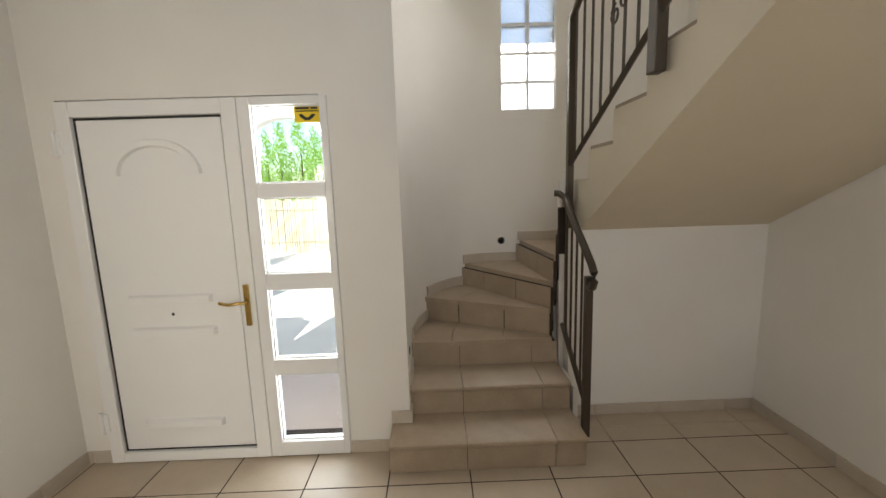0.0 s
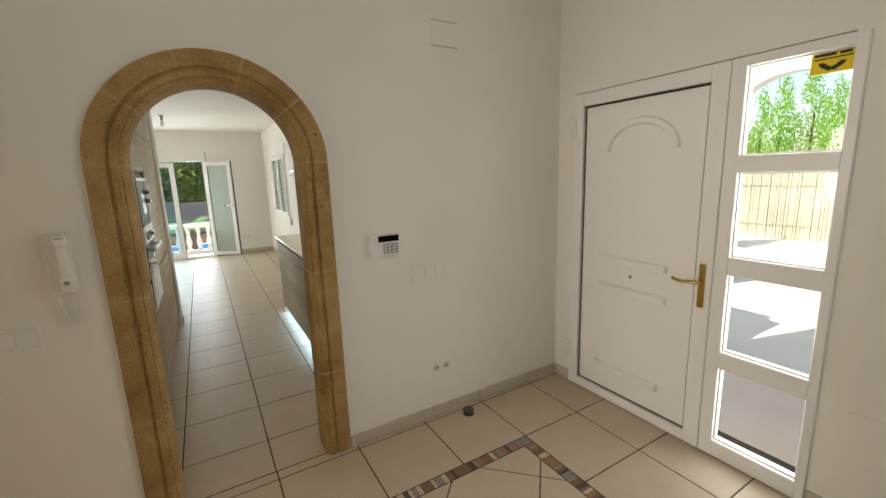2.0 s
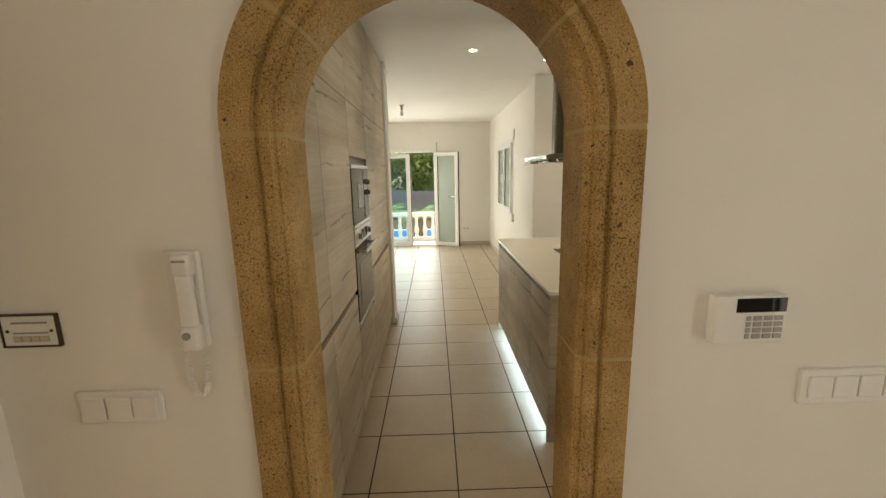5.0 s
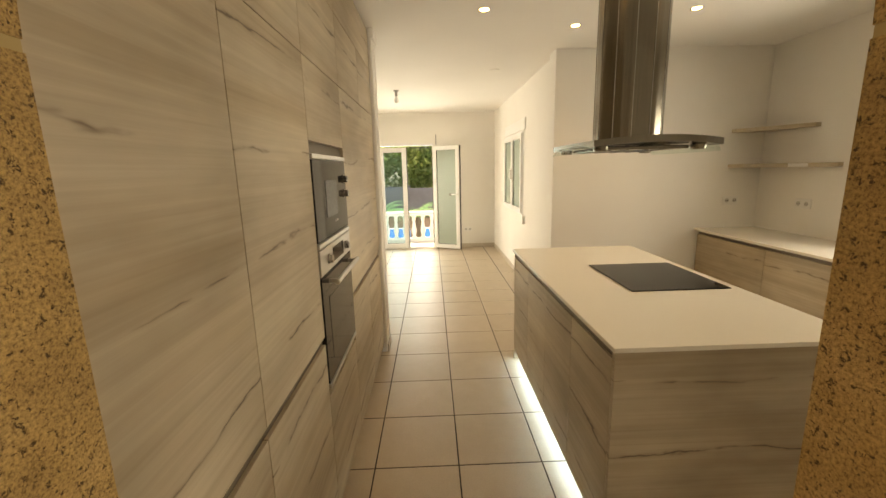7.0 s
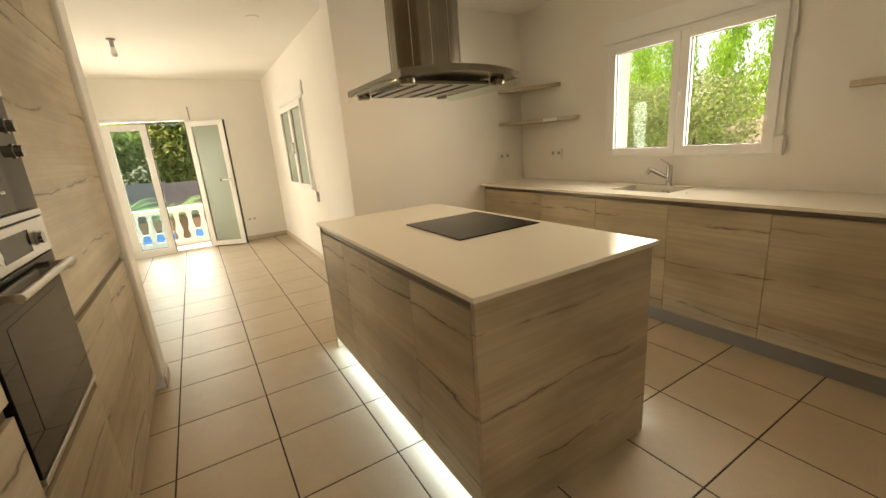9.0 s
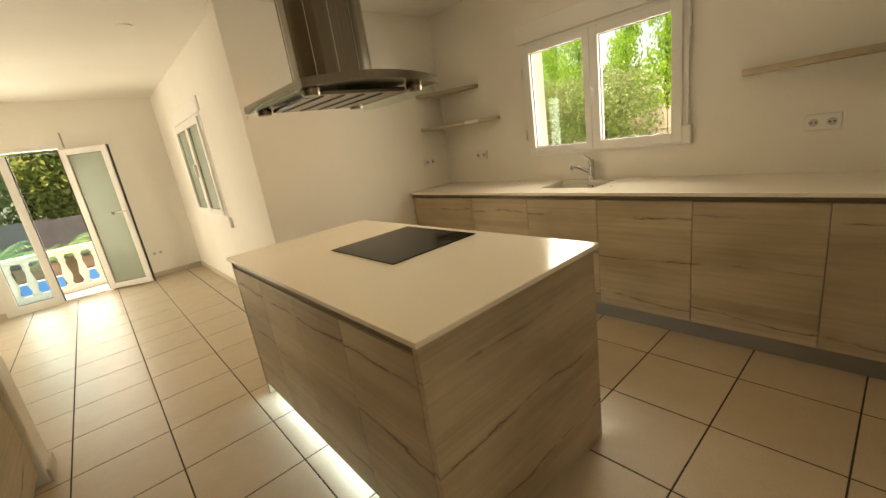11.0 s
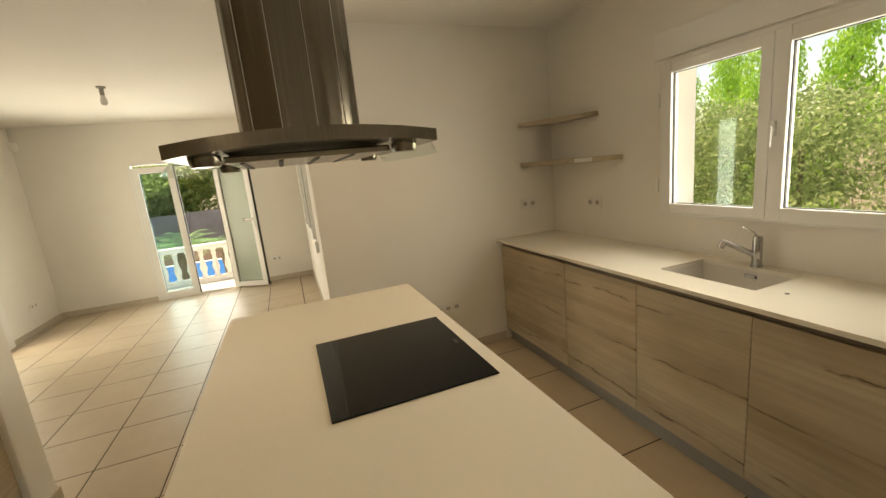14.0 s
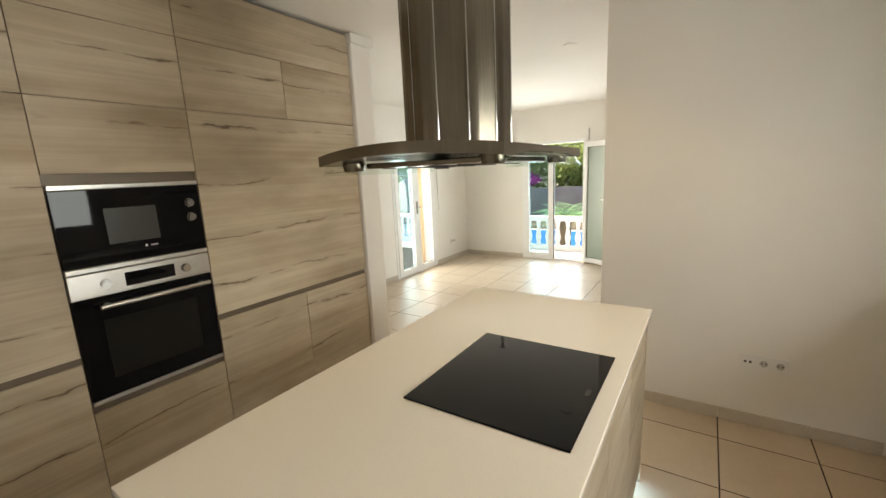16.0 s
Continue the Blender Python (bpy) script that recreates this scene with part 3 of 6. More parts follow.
def sidelight():
    root = thing("window_1", (-0.8, 2.36, 0), "white sidelight window of four stacked panes beside the door", "window", kind="structure")
    y0, y1 = 2.328, 2.40
    bm = bmesh.new()
    add_box(bm, -1.050, -0.985, y0, y1, 0.005, 2.035, 0.005)
    add_box(bm, -0.626, -0.588, y0, y1, 0.005, 2.035, 0.005)
    zs = [(0.095, 0.508), (0.602, 1.010), (1.102, 1.514), (1.594, 1.992)]
    for z0, z1 in ((0.005, 0.095), (0.508, 0.602), (1.010, 1.102), (1.514, 1.594), (1.992, 2.035)):
        add_box(bm, -0.987, -0.624, y0 + 0.001, y1, z0, z1, 0.005)
    part("window_frame", bm, M_WHITE, root)
    for z0, z1 in zs:
        p = part("pane", box(-0.987, -0.624, 2.37, 2.376, z0 - 0.003, z1 + 0.003), M_GLASS, root)
        p.visible_shadow = False
        bm = bmesh.new()
        add_box(bm, -0.986, -0.979, 2.352, 2.369, z0, z1)
        add_box(bm, -0.632, -0.625, 2.352, 2.369, z0, z1)
        add_box(bm, -0.979, -0.632, 2.352, 2.369, z0, z0 + 0.007)
        add_box(bm, -0.979, -0.632, 2.352, 2.369, z1 - 0.007, z1)
        part("glazing_bead", bm, M_WHITE, root)
    st = solid("alarm_sticker", box(-0.768, -0.634, 2.366, 2.3685, 1.905, 1.990), M_YELLOW, "yellow alarm sticker with a black emblem on the glass", "sticker")
    for x0, x1, z0, z1 in ((-0.76, -0.69, 1.972, 1.982), (-0.68, -0.645, 1.972, 1.982), (-0.76, -0.64, 1.960, 1.965)):
        part("text_bar", box(x0, x1, 2.3645, 2.366, z0, z1), M_BLACKINK, st)
    wing = [(-0.745, 1.945), (-0.728, 1.948), (-0.712, 1.935), (-0.701, 1.929), (-0.690, 1.935), (-0.674, 1.948), (-0.657, 1.945), (-0.667, 1.930), (-0.683, 1.921), (-0.690, 1.914), (-0.701, 1.918), (-0.712, 1.914), (-0.719, 1.921), (-0.735, 1.930)]
    part("emblem", prism(wing, "y", 2.3645, 2.366), M_BLACKINK, st)


M_BLACKINK = mat("black_ink", (0.015, 0.015, 0.01), 0.6)
sidelight()

# ---- glass block window over the stairs ----
M_BLOCK = bpy.data.materials.new("wavy_glass_block")
M_BLOCK.use_nodes = True
_b = bsdf(M_BLOCK)
_b.inputs["Base Color"].default_value = (0.93, 0.97, 1.0, 1)
_b.inputs["Roughness"].default_value = 0.22
_b.inputs["Transmission Weight"].default_value = 1.0
_b.inputs["IOR"].default_value = 1.12
bump(M_BLOCK, noise_of(M_BLOCK, coords(M_BLOCK), 28, 2, 0.5, 0.5), 0.7, 0.012)
_tr = M_BLOCK.node_tree.nodes.new("ShaderNodeBsdfTranslucent")
_tr.inputs[0].default_value = (0.95, 0.97, 1.0, 1)
_mx = M_BLOCK.node_tree.nodes.new("ShaderNodeMixShader")
_mx.inputs[0].default_value = 0.45
ln(M_BLOCK, _b.outputs[0], _mx.inputs[1])
ln(M_BLOCK, _tr.outputs[0], _mx.inputs[2])
ln(M_BLOCK, _mx.outputs[0], M_BLOCK.node_tree.nodes["Material Output"].inputs[0])
gb = thing("window_2", (0.757, WB + 0.1, GZ0), "window of clear wavy glass blocks with white joints", "window", kind="structure")
bm = bmesh.new()
cols, rowz = [GX0, (GX0 + GX1) / 2, GX1], [GZ0 + (GZ1 - GZ0) * k / 6 for k in range(7)]
for x in cols:
    add_box(bm, max(GX0, x - 0.011), min(GX1, x + 0.011), WB + 0.012, WB + 0.09, GZ0, GZ1)
for z in rowz:
    for c0, c1 in zip(cols, cols[1:]):
        add_box(bm, c0 + 0.0112, c1 - 0.0112, WB + 0.013, WB + 0.089, max(GZ0, z - 0.011), min(GZ1, z + 0.011))
part("joint_grid", bm, M_WHITE, gb)
for c0, c1 in zip(cols, cols[1:]):
    for z0, z1 in zip(rowz, rowz[1:]):
        p = part("glass_block", box(c0 + 0.011, c1 - 0.011, WB + 0.015, WB + 0.085, z0 + 0.011, z1 - 0.011, 0.006), M_BLOCK, gb)
        p.visible_shadow = False

# ---- stairs ----
RISE = 0.178
stairs = thing("staircase", (0.3, 2.2, 0), "tiled half-turn staircase with beige treads and risers", "staircase")
SCEN = Vector((0.735, 2.735))
XS = [-0.23, 0.09, 0.575, 0.745]


def tread(step, x0, x1, y0, y1, z):
    """One tread tile with a rounded nose towards -y."""
    prof = [(y0 + 0.012, z - 0.034), (y0 + 0.003, z - 0.028), (y0, z - 0.018), (y0 + 0.003, z - 0.006), (y0 + 0.012, z), (y1, z), (y1, z - 0.034)]
    part("tread_tile", prism([(y, zz) for y, zz in prof], "x", x0 + 0.002, x1 - 0.002), M_STEP, step, soft=40)


for k, (y0, y1) in enumerate(((2.122, 2.41), (2.405, 2.69), (2.682, 2.76)), 1):
    z = RISE * k
    xl = -0.338 if k == 1 else -0.229
    yb = y1 + 0.04
    step = part("step", box(xl + 0.012, 0.733, y0 + 0.034, yb, 0.0 if k == 1 else z - RISE - 0.03, z - 0.035), M_GROUT, stairs)
    xs = [xl] + XS[1:]
    for a, b in zip(xs, xs[1:]):
        if k < 3:
            tread(step, a, b, y0, yb, z)
        part("riser_tile", box(a + 0.002, b - 0.002, y0 + 0.024, y0 + 0.034, 0.004 if k == 1 else z - RISE, z - 0.036), M_STEP, step)
    part("side_tile", box(0.733, 0.745, y0 + 0.036, yb - 0.002, 0.004 if k == 1 else z - RISE, z - 0.036), M_STEP, step)
    if k == 1:
        part("side_tile", box(xl, xl + 0.012, y0 + 0.036, 2.348, 0.004, z - 0.036), M_STEP, step)


def wall_hit(ang):
    """Where a ray from the newel at ang degrees (from -x, turning to +y) meets the stairwell walls."""
    d = Vector((-math.cos(radians(ang)), math.sin(radians(ang))))
    ex, ey = (SCEN.x - SC[0]) / SA, (SCEN.y - SC[1]) / SR
    dx, dy = d.x / SA, d.y / SR
    qa, qb, qc = dx * dx + dy * dy, ex * dx + ey * dy, ex * ex + ey * ey - 1
    t = (-qb + math.sqrt(max(qb * qb - qa * qc, 0))) / qa
    p = SCEN + d * t
    if p.x <= SC[0] and p.y >= SC[1]:
        return p
    if d.y > 1e-6:
        t = (WB - SCEN.y) / d.y
        if (SCEN + d * t).x <= 2.06:
            return SCEN + d * t
    if d.x > 0:
        return SCEN + d * ((2.06 - SCEN.x) / d.x)
    return SCEN + d * ((SCEN.x + 0.229) / -d.x)


def winder(k, a0, a1):
    z = RISE * k
    n = 6
    pts = [wall_hit(a0 + (a1 - a0) * i / n) for i in range(n + 1)]
    inner0 = SCEN + (pts[0] - SCEN).normalized() * 0.02
    inner1 = SCEN + (pts[-1] - SCEN).normalized() * 0.02
    step = part("step", prism([tuple(inner0), *[tuple(p) for p in pts], tuple(inner1)], "z", z - RISE - 0.16, z - 0.033), M_GROUT, stairs)
    # tiles by splitting the wedge at two distances from the newel
    nose = (pts[0] - SCEN).normalized()
    out = Vector((nose.y, -nose.x))
    if out.y > 0 and k < 5:
        out = -out
    back = -out
    for f0, f1 in ((0.03, 0.36), (0.36, 0.72), (0.72, 1.0)):
        quad = [SCEN + (pts[0] - SCEN) * f0 + out * 0.025, SCEN + (pts[0] - SCEN) * f1 + out * 0.025]
        far = [SCEN + (p - SCEN) * f1 for p in pts[1:]]
        near = [SCEN + (p - SCEN) * f0 for p in pts[1:]][::-1]
        c = sum((q for q in quad + far + near), Vector((0, 0))) / (len(quad) + len(far) + len(near))
        poly = [tuple(q + (c - q).normalized() * 0.0025) for q in quad + far + near]
        bm = prism(poly, "z", z - 0.033, z)
        part("tread_tile", bm, M_STEP, step)
        a, b = SCEN + (pts[0] - SCEN) * (f0 + 0.004) + out * 0.004, SCEN + (pts[0] - SCEN) * (f1 - 0.004) + out * 0.004
        part("riser_tile", prism([tuple(a), tuple(b), tuple(b + back * 0.01), tuple(a + back * 0.01)], "z", z - RISE, z - 0.035), M_STEP, step)


# third tread is a wide one that runs to the curve
step3 = part("step", prism([(-0.229, 2.722), (0.733, 2.722), (0.733, 2.735), *[tuple(wall_hit(a)) for a in (28, 21, 14, 7, 0)]], "z", 0.33, 0.50), M_GROUT, stairs)
for f0, f1 in ((0.03, 0.36), (0.36, 0.72), (0.72, 1.0)):
    pts = [SCEN + (wall_hit(a) - SCEN) * 1.0 for a in (0, 7, 14, 21, 28)]
    xa, xb = SCEN.x + (-0.229 - SCEN.x) * f0, SCEN.x + (-0.229 - SCEN.x) * f1
    poly = [Vector((xa, 2.682)), Vector((xb, 2.682))] + [SCEN + (p - SCEN) * f1 for p in pts] + [SCEN + (p - SCEN) * f0 for p in pts][::-1]
    c = sum(poly, Vector((0, 0))) / len(poly)
    part("tread_tile", prism([tuple(q + (c - q).normalized() * 0.0025) for q in poly], "z", 0.501, 0.534), M_STEP, step3)
for k, (a0, a1) in enumerate(((27.0, 56.0), (55.0, 86.0), (85.0, 116.0), (115.0, 146.0), (145.0, 178.0)), 4):
    winder(k, a0, a1)

# upper flight towards the hall
UZ, UY, UR, UG = 1.565, 2.50, 0.165, 0.31
prof = [(2.74, UZ)]
y, z = UY, UZ
for i in range(8):
    prof += [(y, z), (y, z + UR)]
    y, z = y - UG, z + UR
prof += [(y, z)]
end_y = y
prof += [(end_y, 1.25 + 0.532 * (2.64 - end_y)), (2.64, 1.25), (2.74, 1.22)]
bm = prism(prof, "x", 0.855, 2.058)
bmesh.ops.triangulate(bm, faces=[f for f in bm.faces if len(f.verts) > 4])
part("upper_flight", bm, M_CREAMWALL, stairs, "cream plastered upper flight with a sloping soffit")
y, z = UY, UZ
for i in range(8):
    part("upper_tread", box(0.865, 2.055, y - UG - 0.02, y + 0.012, z + UR, z + UR + 0.022, 0.004), M_STEP, stairs)
    y, z = y - UG, z + UR
part("landing", box(0.855, 2.058, -0.88, end_y - 0.003, z - 0.2, z + 0.02), M_WALL, stairs)
part("stair_cheek", box(0.765, 0.86, 2.742, 2.80, 0.0, 1.565), M_WALL, stairs)
part("cheek_wall", box(0.77, 0.80, 2.45, 2.74, 0.0, 0.30), M_WALL, stairs)

# skirting up the curved wall
for k, (a0, a1) in enumerate(((2.0, 27.0), (27.5, 55.0), (55.5, 85.0), (85.5, 115.0)), 3):
    z = RISE * k
    n = 6
    pts = [wall_hit(a0 + (a1 - a0) * i / n) for i in range(n + 1)]
    poly = [tuple(p) for p in pts] + [tuple(p + (SCEN - p).normalized() * 0.014) for p in pts[::-1]]
    part("skirting_tile", prism(poly, "z", z, z + 0.075), M_SKIRT, stairs)
for k, (ya, yb) in ((1, (2.35, 2.44)), (2, (2.44, 2.70))):
    part("skirting_tile", box(-0.229, -0.216, ya, yb, RISE * k, RISE * k + 0.075), M_SKIRT, stairs)
part("skirting_tile", box(-0.338, -0.216, 2.337, 2.349, RISE, RISE + 0.075), M_SKIRT, stairs)
solid("step_light", add_lathe(bmesh.new(), [(0.030, 0), (0.030, 0.008), (0.020, 0.010), (0.019, 0.004)], (0, 0, 0), 20), M_IRON, "small round dark step light in the stairwell wall", "step light", soft=40).matrix_world = pose(0.523, WB - 0.001, 1.069, 90, 0, 0)
solid("step_light", add_lathe(bmesh.new(), [(0.028, 0), (0.028, 0.008), (0.018, 0.010), (0.017, 0.004)], (0, 0, 0), 20), M_IRON, "small round dark step light low beside the second step", "step light", soft=40).matrix_world = pose(-0.230, 2.50, 0.56, 0, 90, 0)

# ---- stair railing ----
rail = thing("stair_railing", (0.77, 2.4, 0.0), "brown wrought iron stair railing with a curled handrail", "railing")
RX, RXU = 0.777, 0.812  # lower and upper run of the railing
part("post", box(RX - 0.018, RX + 0.022, 2.245, 2.285, 0.10, 1.04, 0.003), M_IRON, rail)
part("post", box(RXU - 0.020, RXU + 0.020, 2.685, 2.725, 0.62, 2.53, 0.003), M_IRON, rail)
part("post", box(RXU - 0.024, RXU + 0.024, 1.705, 1.765, 1.945, 2.95, 0.004), M_IRON, rail)
part("lower_rail", add_tube(bmesh.new(), [(RX, 2.265, 0.30), (RX, 2.705, 0.62)], 0.017, 4), M_IRON, rail)
part("handrail", add_tube(bmesh.new(), [(RX, 2.262, 1.005), (RX, 2.235, 0.985), (RX, 2.205, 0.995), (RX, 2.185, 1.03), (RX, 2.190, 1.075), (RX, 2.225, 1.115), (RX, 2.30, 1.17), (RX, 2.45, 1.275), (RX, 2.62, 1.40), (RX + 0.005, 2.70, 1.455), (RX - 0.02, 2.74, 1.48), (RX - 0.05, 2.75, 1.482)], 0.021, 10), M_IRON, rail, soft=60)
for y in (2.36, 2.45, 2.54, 2.63):
    f = (y - 2.265) / 0.44
    part("baluster", rod((RX, y, 0.30 + 0.32 * f), (RX, y, 1.14 + 0.315 * f), 0.0075, 8), M_IRON, rail)
part("upper_rail", add_tube(bmesh.new(), [(RXU, 2.70, 1.655), (RXU, 1.0, 2.525)], 0.017, 4), M_IRON, rail)
part("handrail", add_tube(bmesh.new(), [(RXU, 2.72, 2.50), (RXU, 1.0, 3.40)], 0.021, 10), M_IRON, rail, soft=60)
for i in range(13):
    y = 2.62 - 0.122 * i
    if abs(y - 1.735) > 0.04:
        part("baluster", rod((RXU, y, 1.655 + 0.512 * (2.70 - y)), (RXU, y, 2.51 + 0.512 * (2.70 - y)), 0.0075, 8), M_IRON, rail)


def scroll(y, z, flip):
    pts = []
    for k in range(19):
        a = k / 18 * 2.2 * math.pi
        r = 0.048 * (1 - 0.62 * k / 18)
        pts.append((RXU, y + flip * r * math.sin(a), z + r * math.cos(a) - 0.03))
    return add_tube(bmesh.new(), pts, 0.006, 6)


for y, z, f in ((2.11, 2.33, 1), (2.03, 2.37, -1), (2.09, 2.43, -1), (1.36, 2.75, 1), (1.28, 2.79, -1)):
    part("scroll", scroll(y, z, f), M_IRON, rail, soft=60)


# ---- hall wall fittings ----
def plate_x(name, x, y0, y1, z0, z1, label, cat, depth=0.012):
    return solid(name, box(x, x + depth, y0, y1, z0, z1, 0.004), M_PLASTIC, label, cat)


HX = AX1
kp = plate_x("alarm_keypad", HX, 0.884, 1.061, 1.111, 1.234, "white alarm keypad with black display on the wall", "keypad", 0.032)
part("display", box(HX + 0.032, HX + 0.0335, 0.934, 1.057, 1.192, 1.227), M_BLACKGLASS, kp, "black display strip")
M_KEY = mat("grey_key", (0.33, 0.32, 0.30), 0.5)
for r in range(4):
    for c in range(4):
        w = 0.010 if c == 0 else 0.020
        y = (0.961, 0.978, 1.004, 1.030)[c]
        part("key", box(HX + 0.032, HX + 0.035, y, y + w, 1.125 + 0.0155 * r, 1.136 + 0.0155 * r), M_KEY, kp)
sw = plate_x("light_switch", HX, 1.142, 1.443, 0.928, 1.024, "white four-gang light switch on the hall wall", "switch")
for i in range(4):
    part("rocker", box(HX + 0.012, HX + 0.018, 1.161 + 0.066 * i, 1.223 + 0.066 * i, 0.946, 1.007, 0.003), M_PLASTIC, sw)
sw = plate_x("light_switch", HX, -0.691, -0.482, 0.94, 1.024, "white three-gang light switch beside the intercom", "switch")
for i in range(3):
    part("rocker", box(HX + 0.012, HX + 0.018, -0.68 + 0.064 * i, -0.62 + 0.064 * i, 0.954, 1.012, 0.003), M_PLASTIC, sw)


# grey colour stands in for the shade inside the socket wells
M_WELL = mat("shaded_plastic", (0.52, 0.50, 0.46), 0.5)


def socket(at, turn, n, label, blind=0):
    """A row of round sockets on a plate, built facing +x and then turned."""
    w = 0.075 * n
    root = thing("wall_socket", (0, 0, 0), label, "socket")
    part("plate", box(0, 0.011, -w / 2, w / 2, -0.0425, 0.0425, 0.004), M_PLASTIC, root)
    for i in range(n):
        y = -w / 2 + 0.0375 + 0.075 * i
        if i < blind:
            for dy in (-0.012, 0.012):
                part("outlet", rod((0.011, y + dy, 0), (0.0135, y + dy, 0), 0.007, 10), M_BLACK, root)
            continue
        bm = bmesh.new()
        add_lathe(bm, [(0.027, 0.0), (0.027, 0.004), (0.021, 0.004), (0.021, 0.0015)], (0, 0, 0), 20)
        bmesh.ops.transform(bm, matrix=pose(0.0105, y, 0, 0, 90, 0), verts=bm.verts)
        part("outlet", bm, M_PLASTIC, root, soft=40)
        part("well", rod((0.0105, y, 0), (0.0125, y, 0), 0.0205, 20), M_WELL, root)
        for dy in (-0.0095, 0.0095):
            part("pin_hole", rod((0.0115, y + dy, 0), (0.0135, y + dy, 0), 0.0045, 8), M_BLACK, root)
    root.matrix_world = pose(*at, 0, 0, turn)
    return root


socket((HX, 1.318, 0.34), 0, 2, "white double wall socket low on the hall wall")
ic = thing("intercom", (HX, -0.37, 1.3), "white door intercom handset with a coiled cord", "intercom")
part("base", box(HX, HX + 0.022, -0.423, -0.343, 1.137, 1.377, 0.006), M_PLASTIC, ic)
bm = box(HX + 0.024, HX + 0.058, -0.384, -0.342, 1.322, 1.374, 0.010)
add_box(bm, HX + 0.036, HX + 0.054, -0.382, -0.344, 1.192, 1.332, 0.007)
add_box(bm, HX + 0.024, HX + 0.060, -0.384, -0.34, 1.144, 1.207, 0.010)
part("handset", bm, M_PLASTIC, ic, soft=50)
part("hook_slot", box(HX + 0.0582, HX + 0.0592, -0.378, -0.348, 1.357, 1.362), M_KEY, ic)
part("button", rod((HX + 0.066, -0.362, 1.187), (HX + 0.071, -0.362, 1.187), 0.009, 12), M_KEY, ic)
pts = []
for k in range(150):
    f = k / 149
    yy, zz = -0.4 + 0.024 * (1 - math.cos(math.pi * f)), 1.137 - 0.125 * math.sin(math.pi * f) ** 0.6
    pts.append((HX + 0.018 + 0.006 * math.cos(k * 1.5), yy + 0.006 * math.sin(k * 1.5), zz))
part("cord", add_tube(bmesh.new(), pts, 0.0022, 4), M_PLASTIC, ic)
dp = plate_x("control_panel", HX, -0.835, -0.703, 1.15, 1.229, "framed white heating control panel with small keys", "panel", 0.008)
bm = bmesh.new()
for q in ((-0.837, -0.701, 1.227, 1.231), (-0.837, -0.701, 1.148, 1.152), (-0.837, -0.833, 1.152, 1.227), (-0.705, -0.701, 1.152, 1.227)):
    add_box(bm, HX, HX + 0.010, *q)
part("frame", bm, M_IRON, dp, "thin brown frame")
part("scale", box(HX + 0.008, HX + 0.009, -0.809, -0.725, 1.207, 1.212), M_KEY, dp)
part("scale", box(HX + 0.008, HX + 0.009, -0.809, -0.725, 1.182, 1.186), M_KEY, dp)
for i in range(4):
    part("key", box(HX + 0.008, HX + 0.011, -0.808 + 0.0215 * i, -0.79 + 0.0215 * i, 1.162, 1.176), M_SKIRT, dp)
for y in (-0.821, -0.717):
    part("screw", rod((HX + 0.008, y, 1.189), (HX + 0.010, y, 1.189), 0.004, 8), M_IRON, dp)
jc = solid("junction_cover", box(HX, HX + 0.004, 1.332, 1.505, 2.268, 2.40, 0.002), M_WALL, "flush white cover plate high on the hall wall", "cover plate")
for z in (2.2675, 2.4005):
    part("gap", box(HX + 0.0003, HX + 0.0042, 1.334, 1.503, z - 0.0018, z + 0.0018), M_KEY, jc, "thin dark gap")
solid("junction_cover", box(-0.49, -0.38, 2.346, 2.35, 0.46, 0.52, 0.0015), M_WALL, "flush white cover plate beside the stairs", "cover plate")
ds = thing("door_stop", (-2.034, 1.46, 0), "dark round rubber and steel floor door stop", "door stop")
part("rubber", lathe([(0.034, 0.0), (0.036, 0.012), (0.034, 0.024)], (-2.034, 1.46, 0.0), 20), M_BLACK, ds, soft=40)
part("cap", lathe([(0.036, 0.024), (0.036, 0.034), (0.028, 0.040)], (-2.034, 1.46, 0.0), 20), M_STEEL, ds, soft=40)
# ---- tall units ----
TY = -0.25
TX = [-2.30, -2.888, -3.468, -4.043, -4.618, -5.178]


def tall_unit(i, x1, x0, label, doors, channel):
    root = thing("tall_cabinet", ((x0 + x1) / 2, -0.5, 0), label, "cabinet", "tall kitchen units")
    part("carcass", box(x0 + 0.001, x1 - 0.001, -0.835, TY - 0.021, 0.08, 2.54), M_CHANNEL, root)
    part("plinth", box(x0 + 0.001, x1 - 0.001, -0.835, TY - 0.05, 0.0, 0.079), M_PLINTH, root)
    for a, b, z0, z1 in doors:
        part("door", box(a + 0.0015, b - 0.0015, TY - 0.019, TY, z0 + 0.0015, z1 - 0.0015, 0.001, 1), M_OAK, root)
    if channel:
        part("handle_channel", box(x0 + 0.001, x1 - 0.001, TY - 0.0208, TY - 0.013, 0.849, 0.886), M_CHANNEL, root, "recessed bronze handle channel")
    return root


LOW, HI0, HI1 = 0.853, 0.883, 1.940
for i in (0, 1):
    x1, x0 = TX[i], TX[i + 1]
    tall_unit(i, x1, x0, "tall pale oak larder unit with a lower and a high door", [(x0, x1, 0.085, LOW), (x0, x1, HI0, HI1), (x0, x1, HI1, 2.270), (x0, x1, 2.270, 2.54)], True)
x1, x0 = TX[2], TX[3]
tall_unit(2, x1, x0, "tall pale oak oven housing", [(x0, x1, 0.085, 0.621), (x0, x1, 1.643, HI1), (x0, x1, HI1, 2.270), (x0, x1, 2.270, 2.54)], False)
fr = thing("tall_cabinet", ((TX[3] + TX[5]) / 2, -0.5, 0), "wide pale oak unit with two low doors and one panel", "cabinet", "tall kitchen units")
